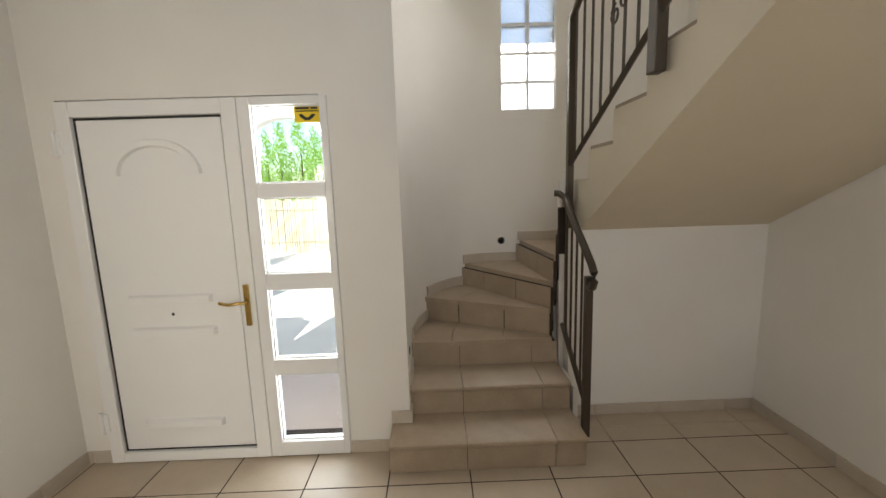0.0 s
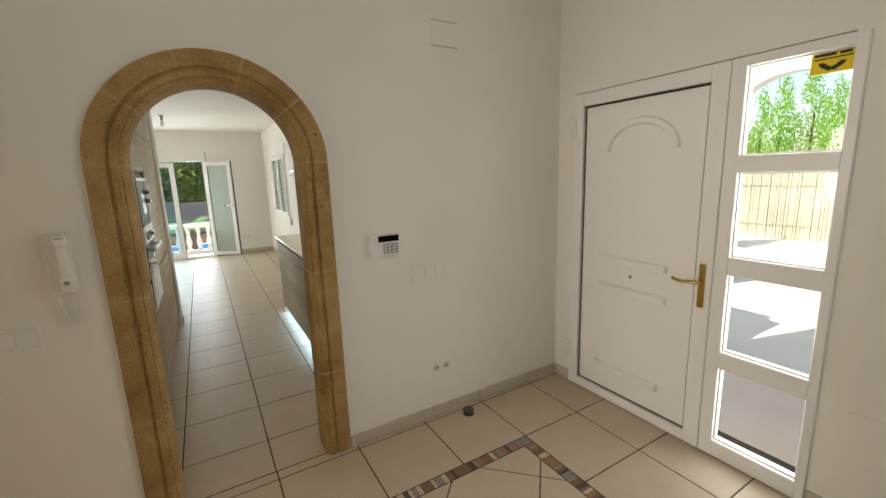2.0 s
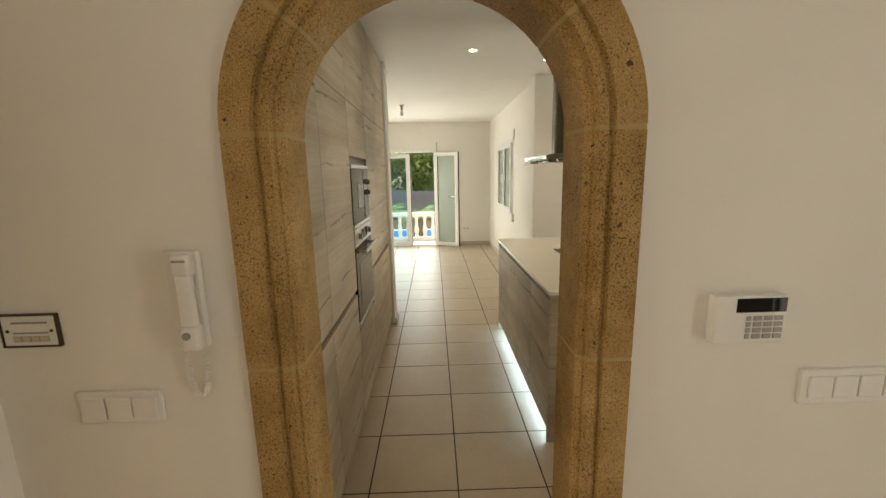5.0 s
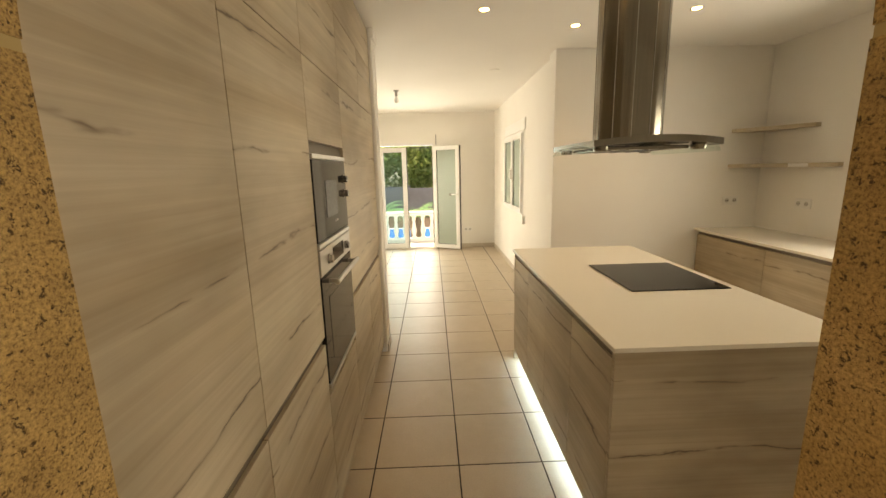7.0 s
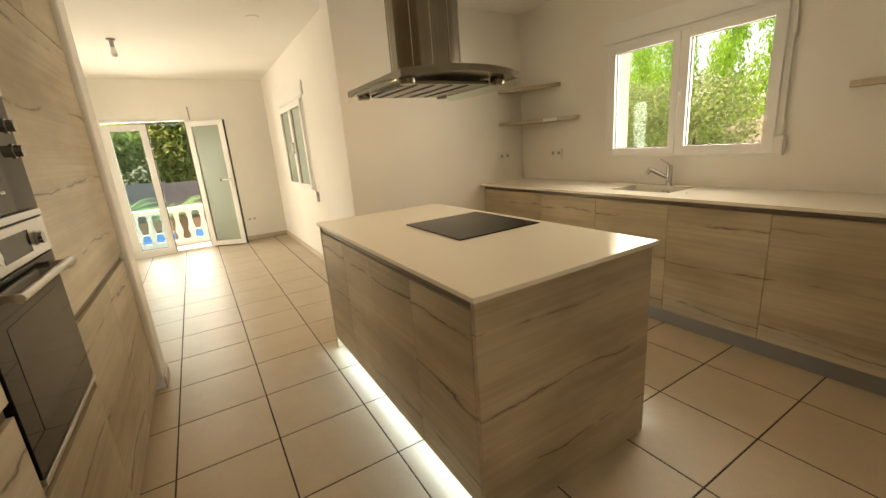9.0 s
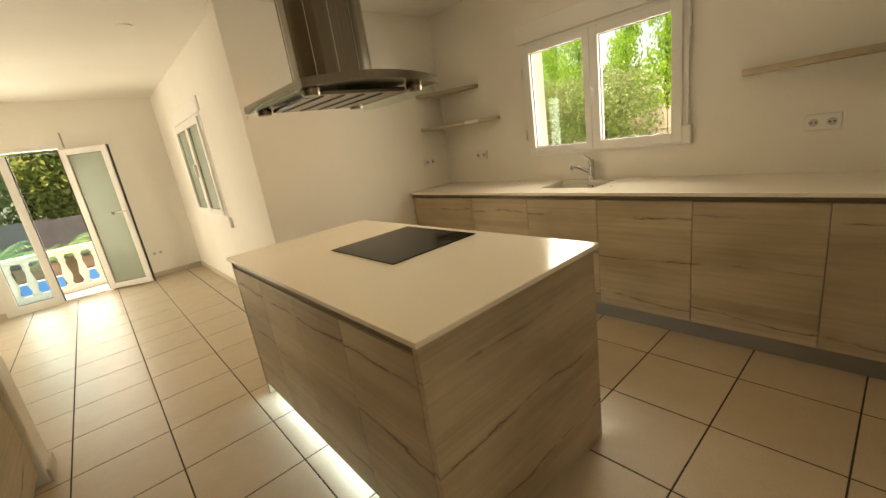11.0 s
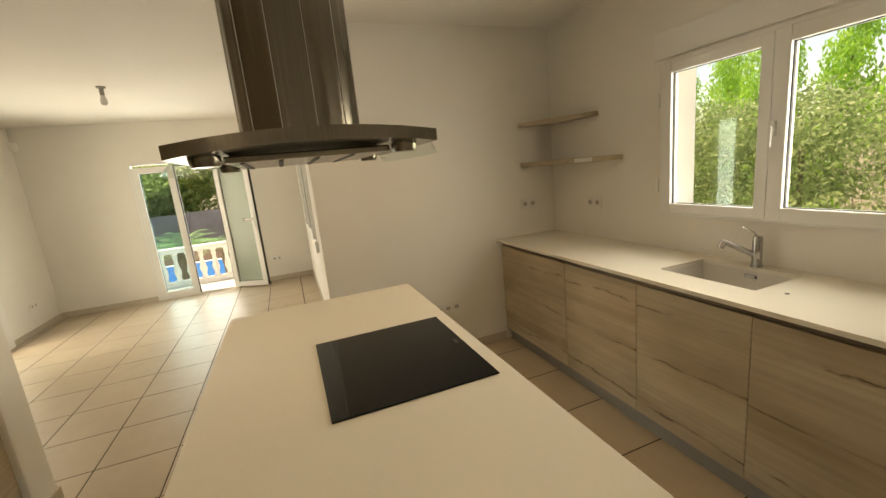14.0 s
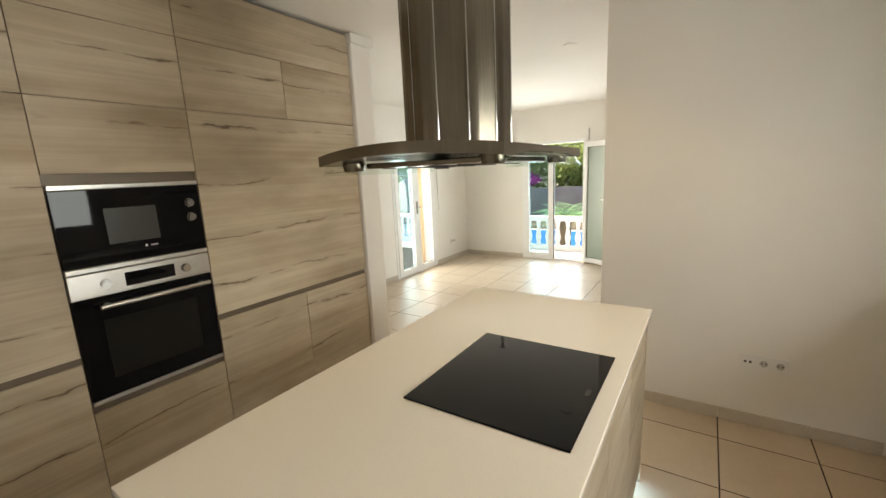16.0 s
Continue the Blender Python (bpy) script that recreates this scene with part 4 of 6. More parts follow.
part("carcass", box(TX[5] + 0.001, TX[3] - 0.001, -0.835, TY - 0.021, 0.08, 2.54), M_CHANNEL, fr)
part("plinth", box(TX[5] + 0.001, TX[3] - 0.001, -0.835, TY - 0.05, 0.0, 0.079), M_PLINTH, fr)
part("handle_channel", box(TX[5] + 0.001, TX[3] - 0.001, TY - 0.0208, TY - 0.013, 0.849, 0.886), M_CHANNEL, fr, "recessed bronze handle channel")
for a, b, z0, z1 in ((TX[5], TX[4], 0.085, LOW), (TX[4], TX[3], 0.085, LOW), (TX[5], TX[3], HI0, HI1), (TX[5], TX[4], HI1, 2.270), (TX[4], TX[3], HI1, 2.270), (TX[5], TX[3], 2.270, 2.54)):
    part("door", box(a + 0.0015, b - 0.0015, TY - 0.019, TY, z0 + 0.0015, z1 - 0.0015, 0.001, 1), M_OAK, fr)

# oven and microwave in their housing
OX0, OX1 = TX[3] + 0.006, TX[2] - 0.006
M_DARKWIN = mat("dark_oven_window", (0.012, 0.012, 0.011), 0.08, spec=0.25)
M_GREYWIN = mat("grey_mesh_window", (0.05, 0.05, 0.047), 0.2, spec=0.25)
mw = thing("microwave", ((OX0 + OX1) / 2, TY, 1.2433), "built-in black glass microwave with steel trims", "microwave")
part("front", box(OX0, OX1, TY - 0.02, TY + 0.004, 1.2587, 1.5765, 0.002), M_BLACKGLASS, mw)
part("top_trim", box(OX0, OX1, TY - 0.018, TY + 0.008, 1.5796, 1.5980, 0.002), M_TRIM, mw, "brushed steel trim")
part("bottom_trim", box(OX0, OX1, TY - 0.018, TY + 0.008, 1.2351, 1.2546, 0.002), M_TRIM, mw, "brushed steel trim")
part("window", box(OX0 + 0.20, OX1 - 0.165, TY + 0.004, TY + 0.0055, 1.3407, 1.4945), M_GREYWIN, mw)
for z in (1.4924, 1.4227):
    bm = rod((OX0 + 0.052, TY + 0.004, z), (OX0 + 0.052, TY + 0.026, z), 0.0165, 20)
    add_rod(bm, (OX0 + 0.052, TY + 0.004, z), (OX0 + 0.052, TY + 0.008, z), 0.021, 20)
    part("knob", bm, M_CHROME, mw, soft=40)
part("badge", box(OX0 + 0.215, OX0 + 0.245, TY + 0.004, TY + 0.0052, 1.3100, 1.3172), M_TRIM, mw)
part("badge", rod((OX0 + 0.262, TY + 0.004, 1.3136), (OX0 + 0.262, TY + 0.0052, 1.3136), 0.006, 12), M_TRIM, mw)
part("recess", box(OX0 - 0.004, OX1 + 0.004, TY - 0.0205, TY - 0.014, 1.6000, 1.6267), M_CHANNEL, mw)
ov = thing("oven", ((OX0 + OX1) / 2, TY, 0.6489), "built-in oven with steel panel and black glass door", "oven")
part("control_panel", box(OX0, OX1, TY - 0.02, TY + 0.006, 1.1255, 1.2290, 0.002), M_TRIM, ov)
part("display", box(OX0 + 0.165, OX1 - 0.195, TY + 0.006, TY + 0.0075, 1.1460, 1.2075), M_BLACKGLASS, ov)
for x in (OX0 + 0.115, OX1 - 0.125):
    bm = rod((x, TY + 0.006, 1.1747), (x, TY + 0.024, 1.1747), 0.017, 20)
    add_rod(bm, (x, TY + 0.006, 1.1747), (x, TY + 0.009, 1.1747), 0.022, 20)
    part("knob", bm, M_CHROME, ov, soft=40)
part("knob", rod((OX0 + 0.062, TY + 0.006, 1.1747), (OX0 + 0.062, TY + 0.009, 1.1747), 0.017, 20), M_TRIM, ov, soft=40)
part("door", box(OX0, OX1, TY - 0.02, TY + 0.004, 0.6745, 1.1203, 0.002), M_BLACKGLASS, ov)
part("window", box(OX0 + 0.09, OX1 - 0.09, TY + 0.004, TY + 0.005, 0.7514, 1.0179), M_DARKWIN, ov)
h = part("handle", add_tube(bmesh.new(), [(OX0 + 0.03, TY + 0.045, 1.0845), (OX1 - 0.08, TY + 0.045, 1.0845)], 0.011, 12, 1.0), M_TRIM, ov, "brushed steel bar handle", soft=40)
for x in (OX0 + 0.06, OX1 - 0.11):
    part("bracket", box(x - 0.008, x + 0.008, TY + 0.004, TY + 0.045, 1.0763, 1.0927), M_TRIM, h)
part("bottom_trim", box(OX0, OX1, TY - 0.018, TY + 0.008, 0.6550, 0.6714, 0.002), M_TRIM, ov, "brushed steel trim")
part("recess", box(OX0 - 0.004, OX1 + 0.004, TY - 0.0205, TY - 0.014, 0.6222, 0.6540), M_CHANNEL, ov)

# ---- island ----
isl = thing("kitchen_island", (-4.03, 1.24, 0), "pale oak kitchen island on a lit recessed base", "island")
part("carcass", box(-4.9684, -3.2737, 0.8426, 1.6955, 0.0867, 0.8848), M_CHANNEL, isl)
part("plinth", box(-4.9216, -3.2789, 0.9218, 1.6122, 0.0, 0.0857), M_PLINTH, isl)
part("end_panel", box(-3.2706, -3.2477, 0.8202, 1.7178, 0.0039, 0.8858, 0.0015, 1), M_OAKY, isl)
part("end_panel", box(-4.9965, -4.9715, 0.8202, 1.7178, 0.0039, 0.8858, 0.0015, 1), M_OAKY, isl)
DX = [-4.9684, -4.5442, -4.1211, -3.6969, -3.2737]
for a, b in zip(DX, DX[1:]):
    part("door", box(a + 0.0015, b - 0.0015, 0.8222, 0.8405, 0.0847, 0.8454, 0.001, 1), M_OAK, isl)
for a, b in zip(DX, DX[1:]):
    part("door", box(a + 0.0015, b - 0.0015, 1.6975, 1.7158, 0.0847, 0.8454, 0.001, 1), M_OAK, isl)
part("handle_channel", box(-4.9684, -3.2737, 0.8304, 0.8415, 0.8494, 0.8848), M_CHANNEL, isl, "recessed bronze handle channel")
part("handle_channel", box(-4.9684, -3.2737, 1.6965, 1.7076, 0.8494, 0.8848), M_CHANNEL, isl, "recessed bronze handle channel")
M_LED = bpy.data.materials.new("cool_led")
M_LED.use_nodes = True
_nt = M_LED.node_tree
_nt.nodes.remove(_nt.nodes["Principled BSDF"])
_em = _nt.nodes.new("ShaderNodeEmission")
_em.inputs[0].default_value, _em.inputs[1].default_value = (0.42, 0.70, 1.0, 1), LED_POWER
_nt.links.new(_em.outputs[0], _nt.nodes["Material Output"].inputs[0])
part("led_strip", box(-4.9632, -3.2789, 0.8558, 0.8679, 0.0769, 0.0842), M_LED, isl, "cool white LED strip")
part("led_strip", box(-4.9632, -3.2789, 1.6711, 1.6833, 0.0769, 0.0842), M_LED, isl, "cool white LED strip")
for x in (-4.91, -3.37):
    for y in (0.90, 1.64):
        part("leg", rod((x, y, 0.0), (x, y, 0.086), 0.016, 12), M_STEEL, isl)
solid("worktop", box(-5.01, -3.229, 0.806, 1.731, 0.8873, 0.907, 0.003), M_QUARTZ, "cream quartz worktop on the island", "worktop")
hob = thing("induction_hob", (-4.04, 1.39, 0.921), "black glass induction hob set in the island", "hob")
part("glass", box(-4.409, -3.845, 1.172, 1.678, 0.9073, 0.9125, 0.0025), M_BLACKGLASS, hob)
part("touch_mark", box(-4.15, -4.11, 1.645, 1.658, 0.9125, 0.9128), M_GREYWIN, hob)

# ---- extractor hood ----
HC = (-4.165, 1.235)
hood = thing("extractor_hood", (HC[0], HC[1], CEIL), "stainless steel island hood with a round chimney and glass wings", "hood")
bm = bmesh.new()
n = 72
prof = []
for k in range(n):
    a = 2 * math.pi * k / n
    seam = 0.0035 if k % 6 == 0 else 0.0
    prof.append((HC[0] + 0.03 + (0.168 - seam) * math.cos(a), HC[1] + (0.168 - seam) * math.sin(a)))
part("chimney", prism(prof, "z", 1.655, CEIL - 0.002), M_STEEL, hood, "round brushed steel chimney with vertical seams", soft=25)
for k in range(12):
    a = 2 * math.pi * (k + 0.35) / 12
    px, py = HC[0] + 0.03 + 0.1683 * math.cos(a), HC[1] + 0.1683 * math.sin(a)
    part("seam", rod((px, py, 1.658), (px, py, CEIL - 0.004), 0.0022, 6), M_CHROME, hood)
HXA, HXB, HYW = -4.44, -3.815, 0.30


def canopy_outline(inset, bow=0.045):
    """Plan of the steel body: bowed ends, straight sides."""
    pts = []
    for k in range(13):
        f = -1 + 2 * k / 12
        pts.append((HXB - inset + bow * (1 - f * f), HC[1] + f * (HYW - inset)))
    for k in range(13):
        f = 1 - 2 * k / 12
        pts.append((HXA + inset - bow * (1 - f * f), HC[1] + f * (HYW - inset)))
    return pts


def zarc(y, top):
    f = (y - HC[1]) / HYW
    return top - 0.018 * f * f


bm = bmesh.new()
o0, o1 = canopy_outline(0.0), canopy_outline(0.035)
top = [bm.verts.new((x, y, zarc(y, 1.658))) for x, y in o0]
bot = [bm.verts.new((x, y, zarc(y, 1.629))) for x, y in o0]
inn = [bm.verts.new((x, y, zarc(y, 1.629))) for x, y in o1]
m = len(top)
for k in range(m):
    j = (k + 1) % m
    bm.faces.new((bot[k], bot[j], top[j], top[k]))
    bm.faces.new((inn[k], inn[j], bot[j], bot[k]))
half = m // 2
for vs in (top, inn):
    for k in range(half - 1):
        bm.faces.new((vs[k], vs[k + 1], vs[m - 2 - k], vs[m - 1 - k]))
bmesh.ops.recalc_face_normals(bm, faces=bm.faces)
part("canopy", bm, M_STEEL, hood, soft=30)
part("filter_frame", box(-4.38, -3.91, HC[1] - 0.20, HC[1] + 0.20, 1.600, 1.616, 0.004), M_STEEL, hood)
for i in range(4):
    part("filter_slot", box(-4.36, -3.95, HC[1] - 0.17 + 0.09 * i, HC[1] - 0.158 + 0.09 * i, 1.5975, 1.6005), M_BLACK, hood)
for x in (-4.39, -3.895):
    for s in (-1, 1):
        part("lamp_trim", lathe([(0.030, 1.594), (0.034, 1.606), (0.034, 1.618)], (x, HC[1] + s * 0.235, 0), 18), M_STEEL, hood, soft=40)
for s in (-1, 1):
    bm = bmesh.new()
    nn, mm = 8, 12
    grid = [[None] * (mm + 1) for _ in range(nn + 1)]
    for i in range(nn + 1):
        f = i / nn
        for j in range(mm + 1):
            g = -1 + 2 * j / mm
            reach = 0.09 * (1 - 0.55 * abs(g) ** 3)
            y = HC[1] + s * (HYW - 0.04 + reach * f)
            z = 1.640 - 0.016 * f - 0.040 * f * f
            grid[i][j] = bm.verts.new(((HXA + HXB) / 2 + g * 0.30, y, z))
    for i in range(nn):
        for j in range(mm):
            bm.faces.new((grid[i][j], grid[i][j + 1], grid[i + 1][j + 1], grid[i + 1][j]))
    bmesh.ops.solidify(bm, geom=bm.faces[:], thickness=0.006)
    part("glass_wing", bm, M_TINT, hood, "curved clear glass wing", soft=40)

# ---- window wall base units ----
BY = 2.777
BX = [-5.778, -4.955, -4.368, -3.80, -3.235, -2.67, -2.30]
for i, (a, b) in enumerate(zip(BX, BX[1:])):
    root = thing("base_cabinet", ((a + b) / 2, 3.0, 0), "pale oak base unit with a handleless front", "cabinet", "kitchen base units")
    part("carcass", box(a + 0.001, b - 0.001, BY + 0.021, KY - 0.005, 0.115, 0.878 if i != 2 else 0.64), M_CHANNEL, root)
    part("plinth", box(a, b, BY + 0.045, BY + 0.06, 0.0, 0.113), M_PLINTH, root)
    part("door", box(a + 0.0015, b - 0.0015, BY, BY + 0.019, 0.115, 0.8485, 0.001, 1), M_OAK, root)
    part("handle_channel", box(a, b, BY + 0.012, BY + 0.0205, 0.8505, 0.8805), M_CHANNEL, root, "recessed bronze handle channel")
wt = thing("worktop", (-4.0, 3.0, 0.866), "cream quartz worktop with a cut-out for the sink", "worktop")
SX0, SX1, SY0, SY1 = -4.362, -3.89, 2.935, 3.265
WT0, WT1 = 0.882, 0.902
bm = bmesh.new()
add_box(bm, -5.797, SX0, 2.749, KY - 0.002, WT0, WT1)
add_box(bm, SX1, AX0, 2.749, KY - 0.002, WT0, WT1)
add_box(bm, SX0, SX1, 2.749, SY0, WT0, WT1)
add_box(bm, SX0, SX1, SY1, KY - 0.002, WT0, WT1)
part("slab", bm, M_QUARTZ, wt)
snk = thing("kitchen_sink", ((SX0 + SX1) / 2, 3.10, 0.68), "cream undermounted kitchen sink", "sink")
bm = bmesh.new()
t = 0.008
add_box(bm, SX0 - t, SX1 + t, SY0 - t, SY1 + t, 0.70, 0.708)
add_box(bm, SX0 - t, SX0, SY0 - t, SY1 + t, 0.708, 0.8815)
add_box(bm, SX1, SX1 + t, SY0 - t, SY1 + t, 0.708, 0.8815)
add_box(bm, SX0, SX1, SY0 - t, SY0, 0.708, 0.8815)
add_box(bm, SX0, SX1, SY1, SY1 + t, 0.708, 0.8815)
part("bowl", bm, M_CREAM, snk)
part("drain", lathe([(0.04, 0.708), (0.042, 0.713), (0.02, 0.714)], (-4.14, 3.10, 0), 20), M_CHROME, snk, soft=40)
ofl = part("overflow", box(-4.14, -4.08, SY1 - 0.004, SY1 - 0.0005, 0.84, 0.865, 0.002), M_CHROME, snk)
part("slot", box(-4.08, -4.09, SY1 - 0.0055, SY1 - 0.004, 0.847, 0.858), M_BLACK, ofl)
tap = thing("mixer_tap", (-4.1, 3.285, WT1), "chrome mixer tap with an angled spout", "tap")
part("body", lathe([(0.026, WT1), (0.026, WT1 + 0.010), (0.0215, WT1 + 0.014), (0.0215, WT1 + 0.140), (0.018, WT1 + 0.156)], (-4.10, 3.285, 0), 24), M_CHROME, tap, soft=40)
TAPX, TAPY = -4.10, 3.285
part("spout", add_tube(bmesh.new(), [(TAPX, TAPY, WT1 + 0.055), (TAPX - 0.045, TAPY - 0.045, WT1 + 0.09), (TAPX - 0.09, TAPY - 0.09, WT1 + 0.126), (TAPX - 0.105, TAPY - 0.105, WT1 + 0.134)], 0.0145, 14), M_CHROME, tap, soft=50)
part("nozzle", rod((TAPX - 0.100, TAPY - 0.100, WT1 + 0.132), (TAPX - 0.108, TAPY - 0.108, WT1 + 0.098), 0.0155, 14, 0.014), M_CHROME, tap, soft=40)
part("lever", add_tube(bmesh.new(), [(TAPX, TAPY, WT1 + 0.150), (TAPX - 0.012, TAPY - 0.012, WT1 + 0.172), (TAPX - 0.048, TAPY - 0.045, WT1 + 0.205)], 0.009, 10, 0.6), M_CHROME, tap, soft=50)
solid("worktop_plug", lathe([(0.008, WT1), (0.008, WT1 + 0.002)], (-3.80, 2.985, 0), 14), M_IRON, "small dark cap on the worktop", "cap")

# tapered corner shelves
def corner_shelf(wall_x, tip_x, z, label):
    """Deep at the side wall, running out to a narrow tip along the window wall."""
    a, b = KY - 0.325, KY - 0.045
    pts = [(wall_x, KY - 0.001), (wall_x, a), (tip_x, b), (tip_x, KY - 0.001)]
    bm = prism(pts, "z", z, z + 0.033)
    bmesh.ops.bevel(bm, geom=bm.edges[:], offset=0.0015, segments=1, affect="EDGES")
    return solid("wall_shelf", bm, M_OAK, label, "shelf", "floating wall shelves")


corner_shelf(-5.797, -5.24, 1.795, "short tapered pale oak corner shelf")
low_shelf = corner_shelf(-5.797, -5.01, 1.475, "long tapered pale oak corner shelf")
fa, fb = Vector((-5.797, KY - 0.325)), Vector((-5.01, KY - 0.045))
pa, pb = fa.lerp(fb, 0.60), fa.lerp(fb, 0.77)
nrm = Vector((fb.y - fa.y, fa.x - fb.x)).normalized() * 0.002
part("pale_edge_strip", prism([tuple(pa), tuple(pb), tuple(pb + nrm), tuple(pa + nrm)], "z", 1.477, 1.506), M_PLASTIC, low_shelf, "pale strip on part of the front edge")
corner_shelf(AX0 + 0.002, -3.155, 1.475, "tapered pale oak corner shelf beside the window")
socket((-5.798, 3.076, 1.166), 0, 2, "white double socket above the worktop")
socket((-5.295, KY, 1.167), -90, 2, "white double socket above the worktop by the window")
socket((-2.79, KY, 1.172), -90, 2, "white double socket above the worktop near the arch")
socket((-5.798, 2.25, 0.405), 0, 3, "white triple socket low on the return wall", 1)
socket((-9.798, 0.88, 0.36), 0, 2, "white double socket low on the far wall")
socket((-9.25, LY, 0.34), 90, 2, "white double socket low on the terrace wall")


# ---- windows and glazed doors ----
def sash(root, axis, a0, a1, z0, z1, d0, d1, w, glass_mat, name="sash", handle=None):
    """A framed pane in a wall that runs along axis."""
    def b(p0, p1, q0, q1, e0=d0, e1=d1, bev=0.004):
        return box(p0, p1, e0, e1, q0, q1, bev) if axis == "x" else box(e0, e1, p0, p1, q0, q1, bev)
    bm = b(a0, a0 + w, z0, z1)
    for q in ((a1 - w, a1, z0, z1), (a0 + w - 0.001, a1 - w + 0.001, z0, z0 + w), (a0 + w - 0.001, a1 - w + 0.001, z1 - w, z1)):
        other = b(*q, d0 + 0.001, d1 - 0.001) if q[2] == z0 and q[0] != a1 - w or q[3] == z1 and q[0] != a1 - w else b(*q)
        tmp = bpy.data.meshes.new("tmp")
        other.to_mesh(tmp)
        bm.from_mesh(tmp)
        other.free()
        bpy.data.meshes.remove(tmp)
    s = part(name, bm, M_WHITE, root)
    mid = (d0 + d1) / 2
    bm = b(a0 + w - 0.004, a1 - w + 0.004, z0 + w - 0.004, z1 - w + 0.004, mid - 0.004, mid + 0.004, 0)
    p = part("pane", bm, glass_mat, s)
    p.visible_shadow = False
    bm = bmesh.new()
    for q in ((a0 + w - 0.002, a0 + w + 0.004, z0 + w, z1 - w), (a1 - w - 0.004, a1 - w + 0.002, z0 + w, z1 - w), (a0 + w, a1 - w, z0 + w - 0.002, z0 + w + 0.004), (a0 + w, a1 - w, z1 - w - 0.004, z1 - w + 0.002)):
        if axis == "x":
            add_box(bm, q[0], q[1], mid - 0.008, mid + 0.008, q[2], q[3])
        else:
            add_box(bm, mid - 0.008, mid + 0.008, q[0], q[1], q[2], q[3])
    part("gasket", bm, M_BLACK, s)
    return s


kw = thing("window_3", (-4.02, KY, KW[2]), "white double casement kitchen window", "window", kind="structure")
fy0, fy1 = KY - 0.02, KY + 0.05
bm = bmesh.new()
add_box(bm, KW[0], KW[0] + 0.035, fy0, fy1, KW[2], KW[3], 0.004)
add_box(bm, KW[1] - 0.035, KW[1], fy0, fy1, KW[2], KW[3], 0.004)
add_box(bm, KW[0] + 0.034, KW[1] - 0.034, fy0 + 0.001, fy1, KW[2], KW[2] + 0.03, 0.004)
add_box(bm, KW[0] + 0.034, KW[1] - 0.034, fy0 + 0.001, fy1, KW[3] - 0.035, KW[3], 0.004)
part("window_frame", bm, M_WHITE, kw)
sash(kw, "x", -4.675, -4.093, 1.137, 1.995, KY - 0.036, KY + 0.02, 0.055, M_GLASS)
s2 = sash(kw, "x", -4.089, -3.470, 1.132, 1.997, KY - 0.040, KY + 0.02, 0.065, M_GLASS)
hd = part("handle", box(-4.083, -4.061, KY - 0.052, KY - 0.040, 1.53, 1.60, 0.004), M_WHITE, s2, "white window handle")
part("lever", box(-4.081, -4.063, KY - 0.078, KY - 0.066, 1.48, 1.58, 0.005), M_WHITE, kw)
part("lever_neck", box(-4.079, -4.065, KY - 0.068, KY - 0.050, 1.555, 1.575), M_WHITE, kw)
for x, z in ((-4.712, 1.30), (-4.712, 1.80), (-3.434, 1.30), (-3.434, 1.86)):
    part("hinge", rod((x, KY - 0.028, z - 0.04), (x, KY - 0.028, z + 0.04), 0.009, 10), M_WHITE, kw)
part("shutter_box_cover", box(-4.76, -3.375, KY - 0.012, KY - 0.001, 2.03, 2.18, 0.003), M_WHITE, kw)
part("outer_sill", box(KW[0], KW[1], KY + 0.051, KY + 0.30, KW[2] - 0.01, KW[2] + 0.008), M_OUTWALL, kw)
strap = thing("shutter_strap", (-3.447, KY, 1.16), "white roller shutter strap with its winder box", "shutter strap")
part("strap", box(-3.457, -3.437, KY - 0.022, KY - 0.019, 1.235, 2.03), M_PLASTIC, strap)
part("winder_box", box(-3.48, -3.414, KY - 0.036, KY, 1.115, 1.24, 0.010), M_PLASTIC, strap)
part("guide", box(-3.462, -3.432, KY - 0.024, KY, 1.995, 2.025, 0.004), M_PLASTIC, strap)

lw = thing("window_4", (-7.93, LWY, 0.9), "white double casement living room window with frosted light", "window", kind="structure")
bm = bmesh.new()
add_box(bm, LW[0], LW[0] + 0.035, LWY - 0.015, LWY + 0.05, LW[2], LW[3], 0.004)
add_box(bm, LW[1] - 0.035, LW[1], LWY - 0.015, LWY + 0.05, LW[2], LW[3], 0.004)
add_box(bm, LW[0] + 0.034, LW[1] - 0.034, LWY - 0.014, LWY + 0.05, LW[2], LW[2] + 0.03, 0.004)
add_box(bm, LW[0] + 0.034, LW[1] - 0.034, LWY - 0.014, LWY + 0.05, LW[3] - 0.035, LW[3], 0.004)
part("window_frame", bm, M_WHITE, lw)
sash(lw, "x", -8.555, -7.935, 0.925, 1.96, LWY - 0.036, LWY + 0.02, 0.06, M_FROST)
sash(lw, "x", -7.930, -7.305, 0.925, 1.96, LWY - 0.036, LWY + 0.02, 0.06, M_FROST)
part("handle", box(-7.945, -7.92, LWY - 0.065, LWY - 0.036, 1.36, 1.50, 0.006), M_WHITE, lw)
part("shutter_box_cover", box(-8.60, -7.20, LWY - 0.012, LWY - 0.001, 2.0, 2.145, 0.003), M_WHITE, lw)
part("shutter", box(LW[0], LW[1], LWY + 0.10, LWY + 0.115, LW[2], LW[3]), M_PLASTIC, lw, "lowered pale roller shutter")
st2 = thing("shutter_strap", (-7.20, LWY, 0.9), "white roller shutter strap beside the living room window", "shutter strap")
part("strap", box(-7.222, -7.202, LWY - 0.022, LWY - 0.019, 0.90, 2.1), M_PLASTIC, st2)
part("winder_box", box(-7.245, -7.180, LWY - 0.034, LWY, 0.79, 0.905, 0.008), M_PLASTIC, st2)

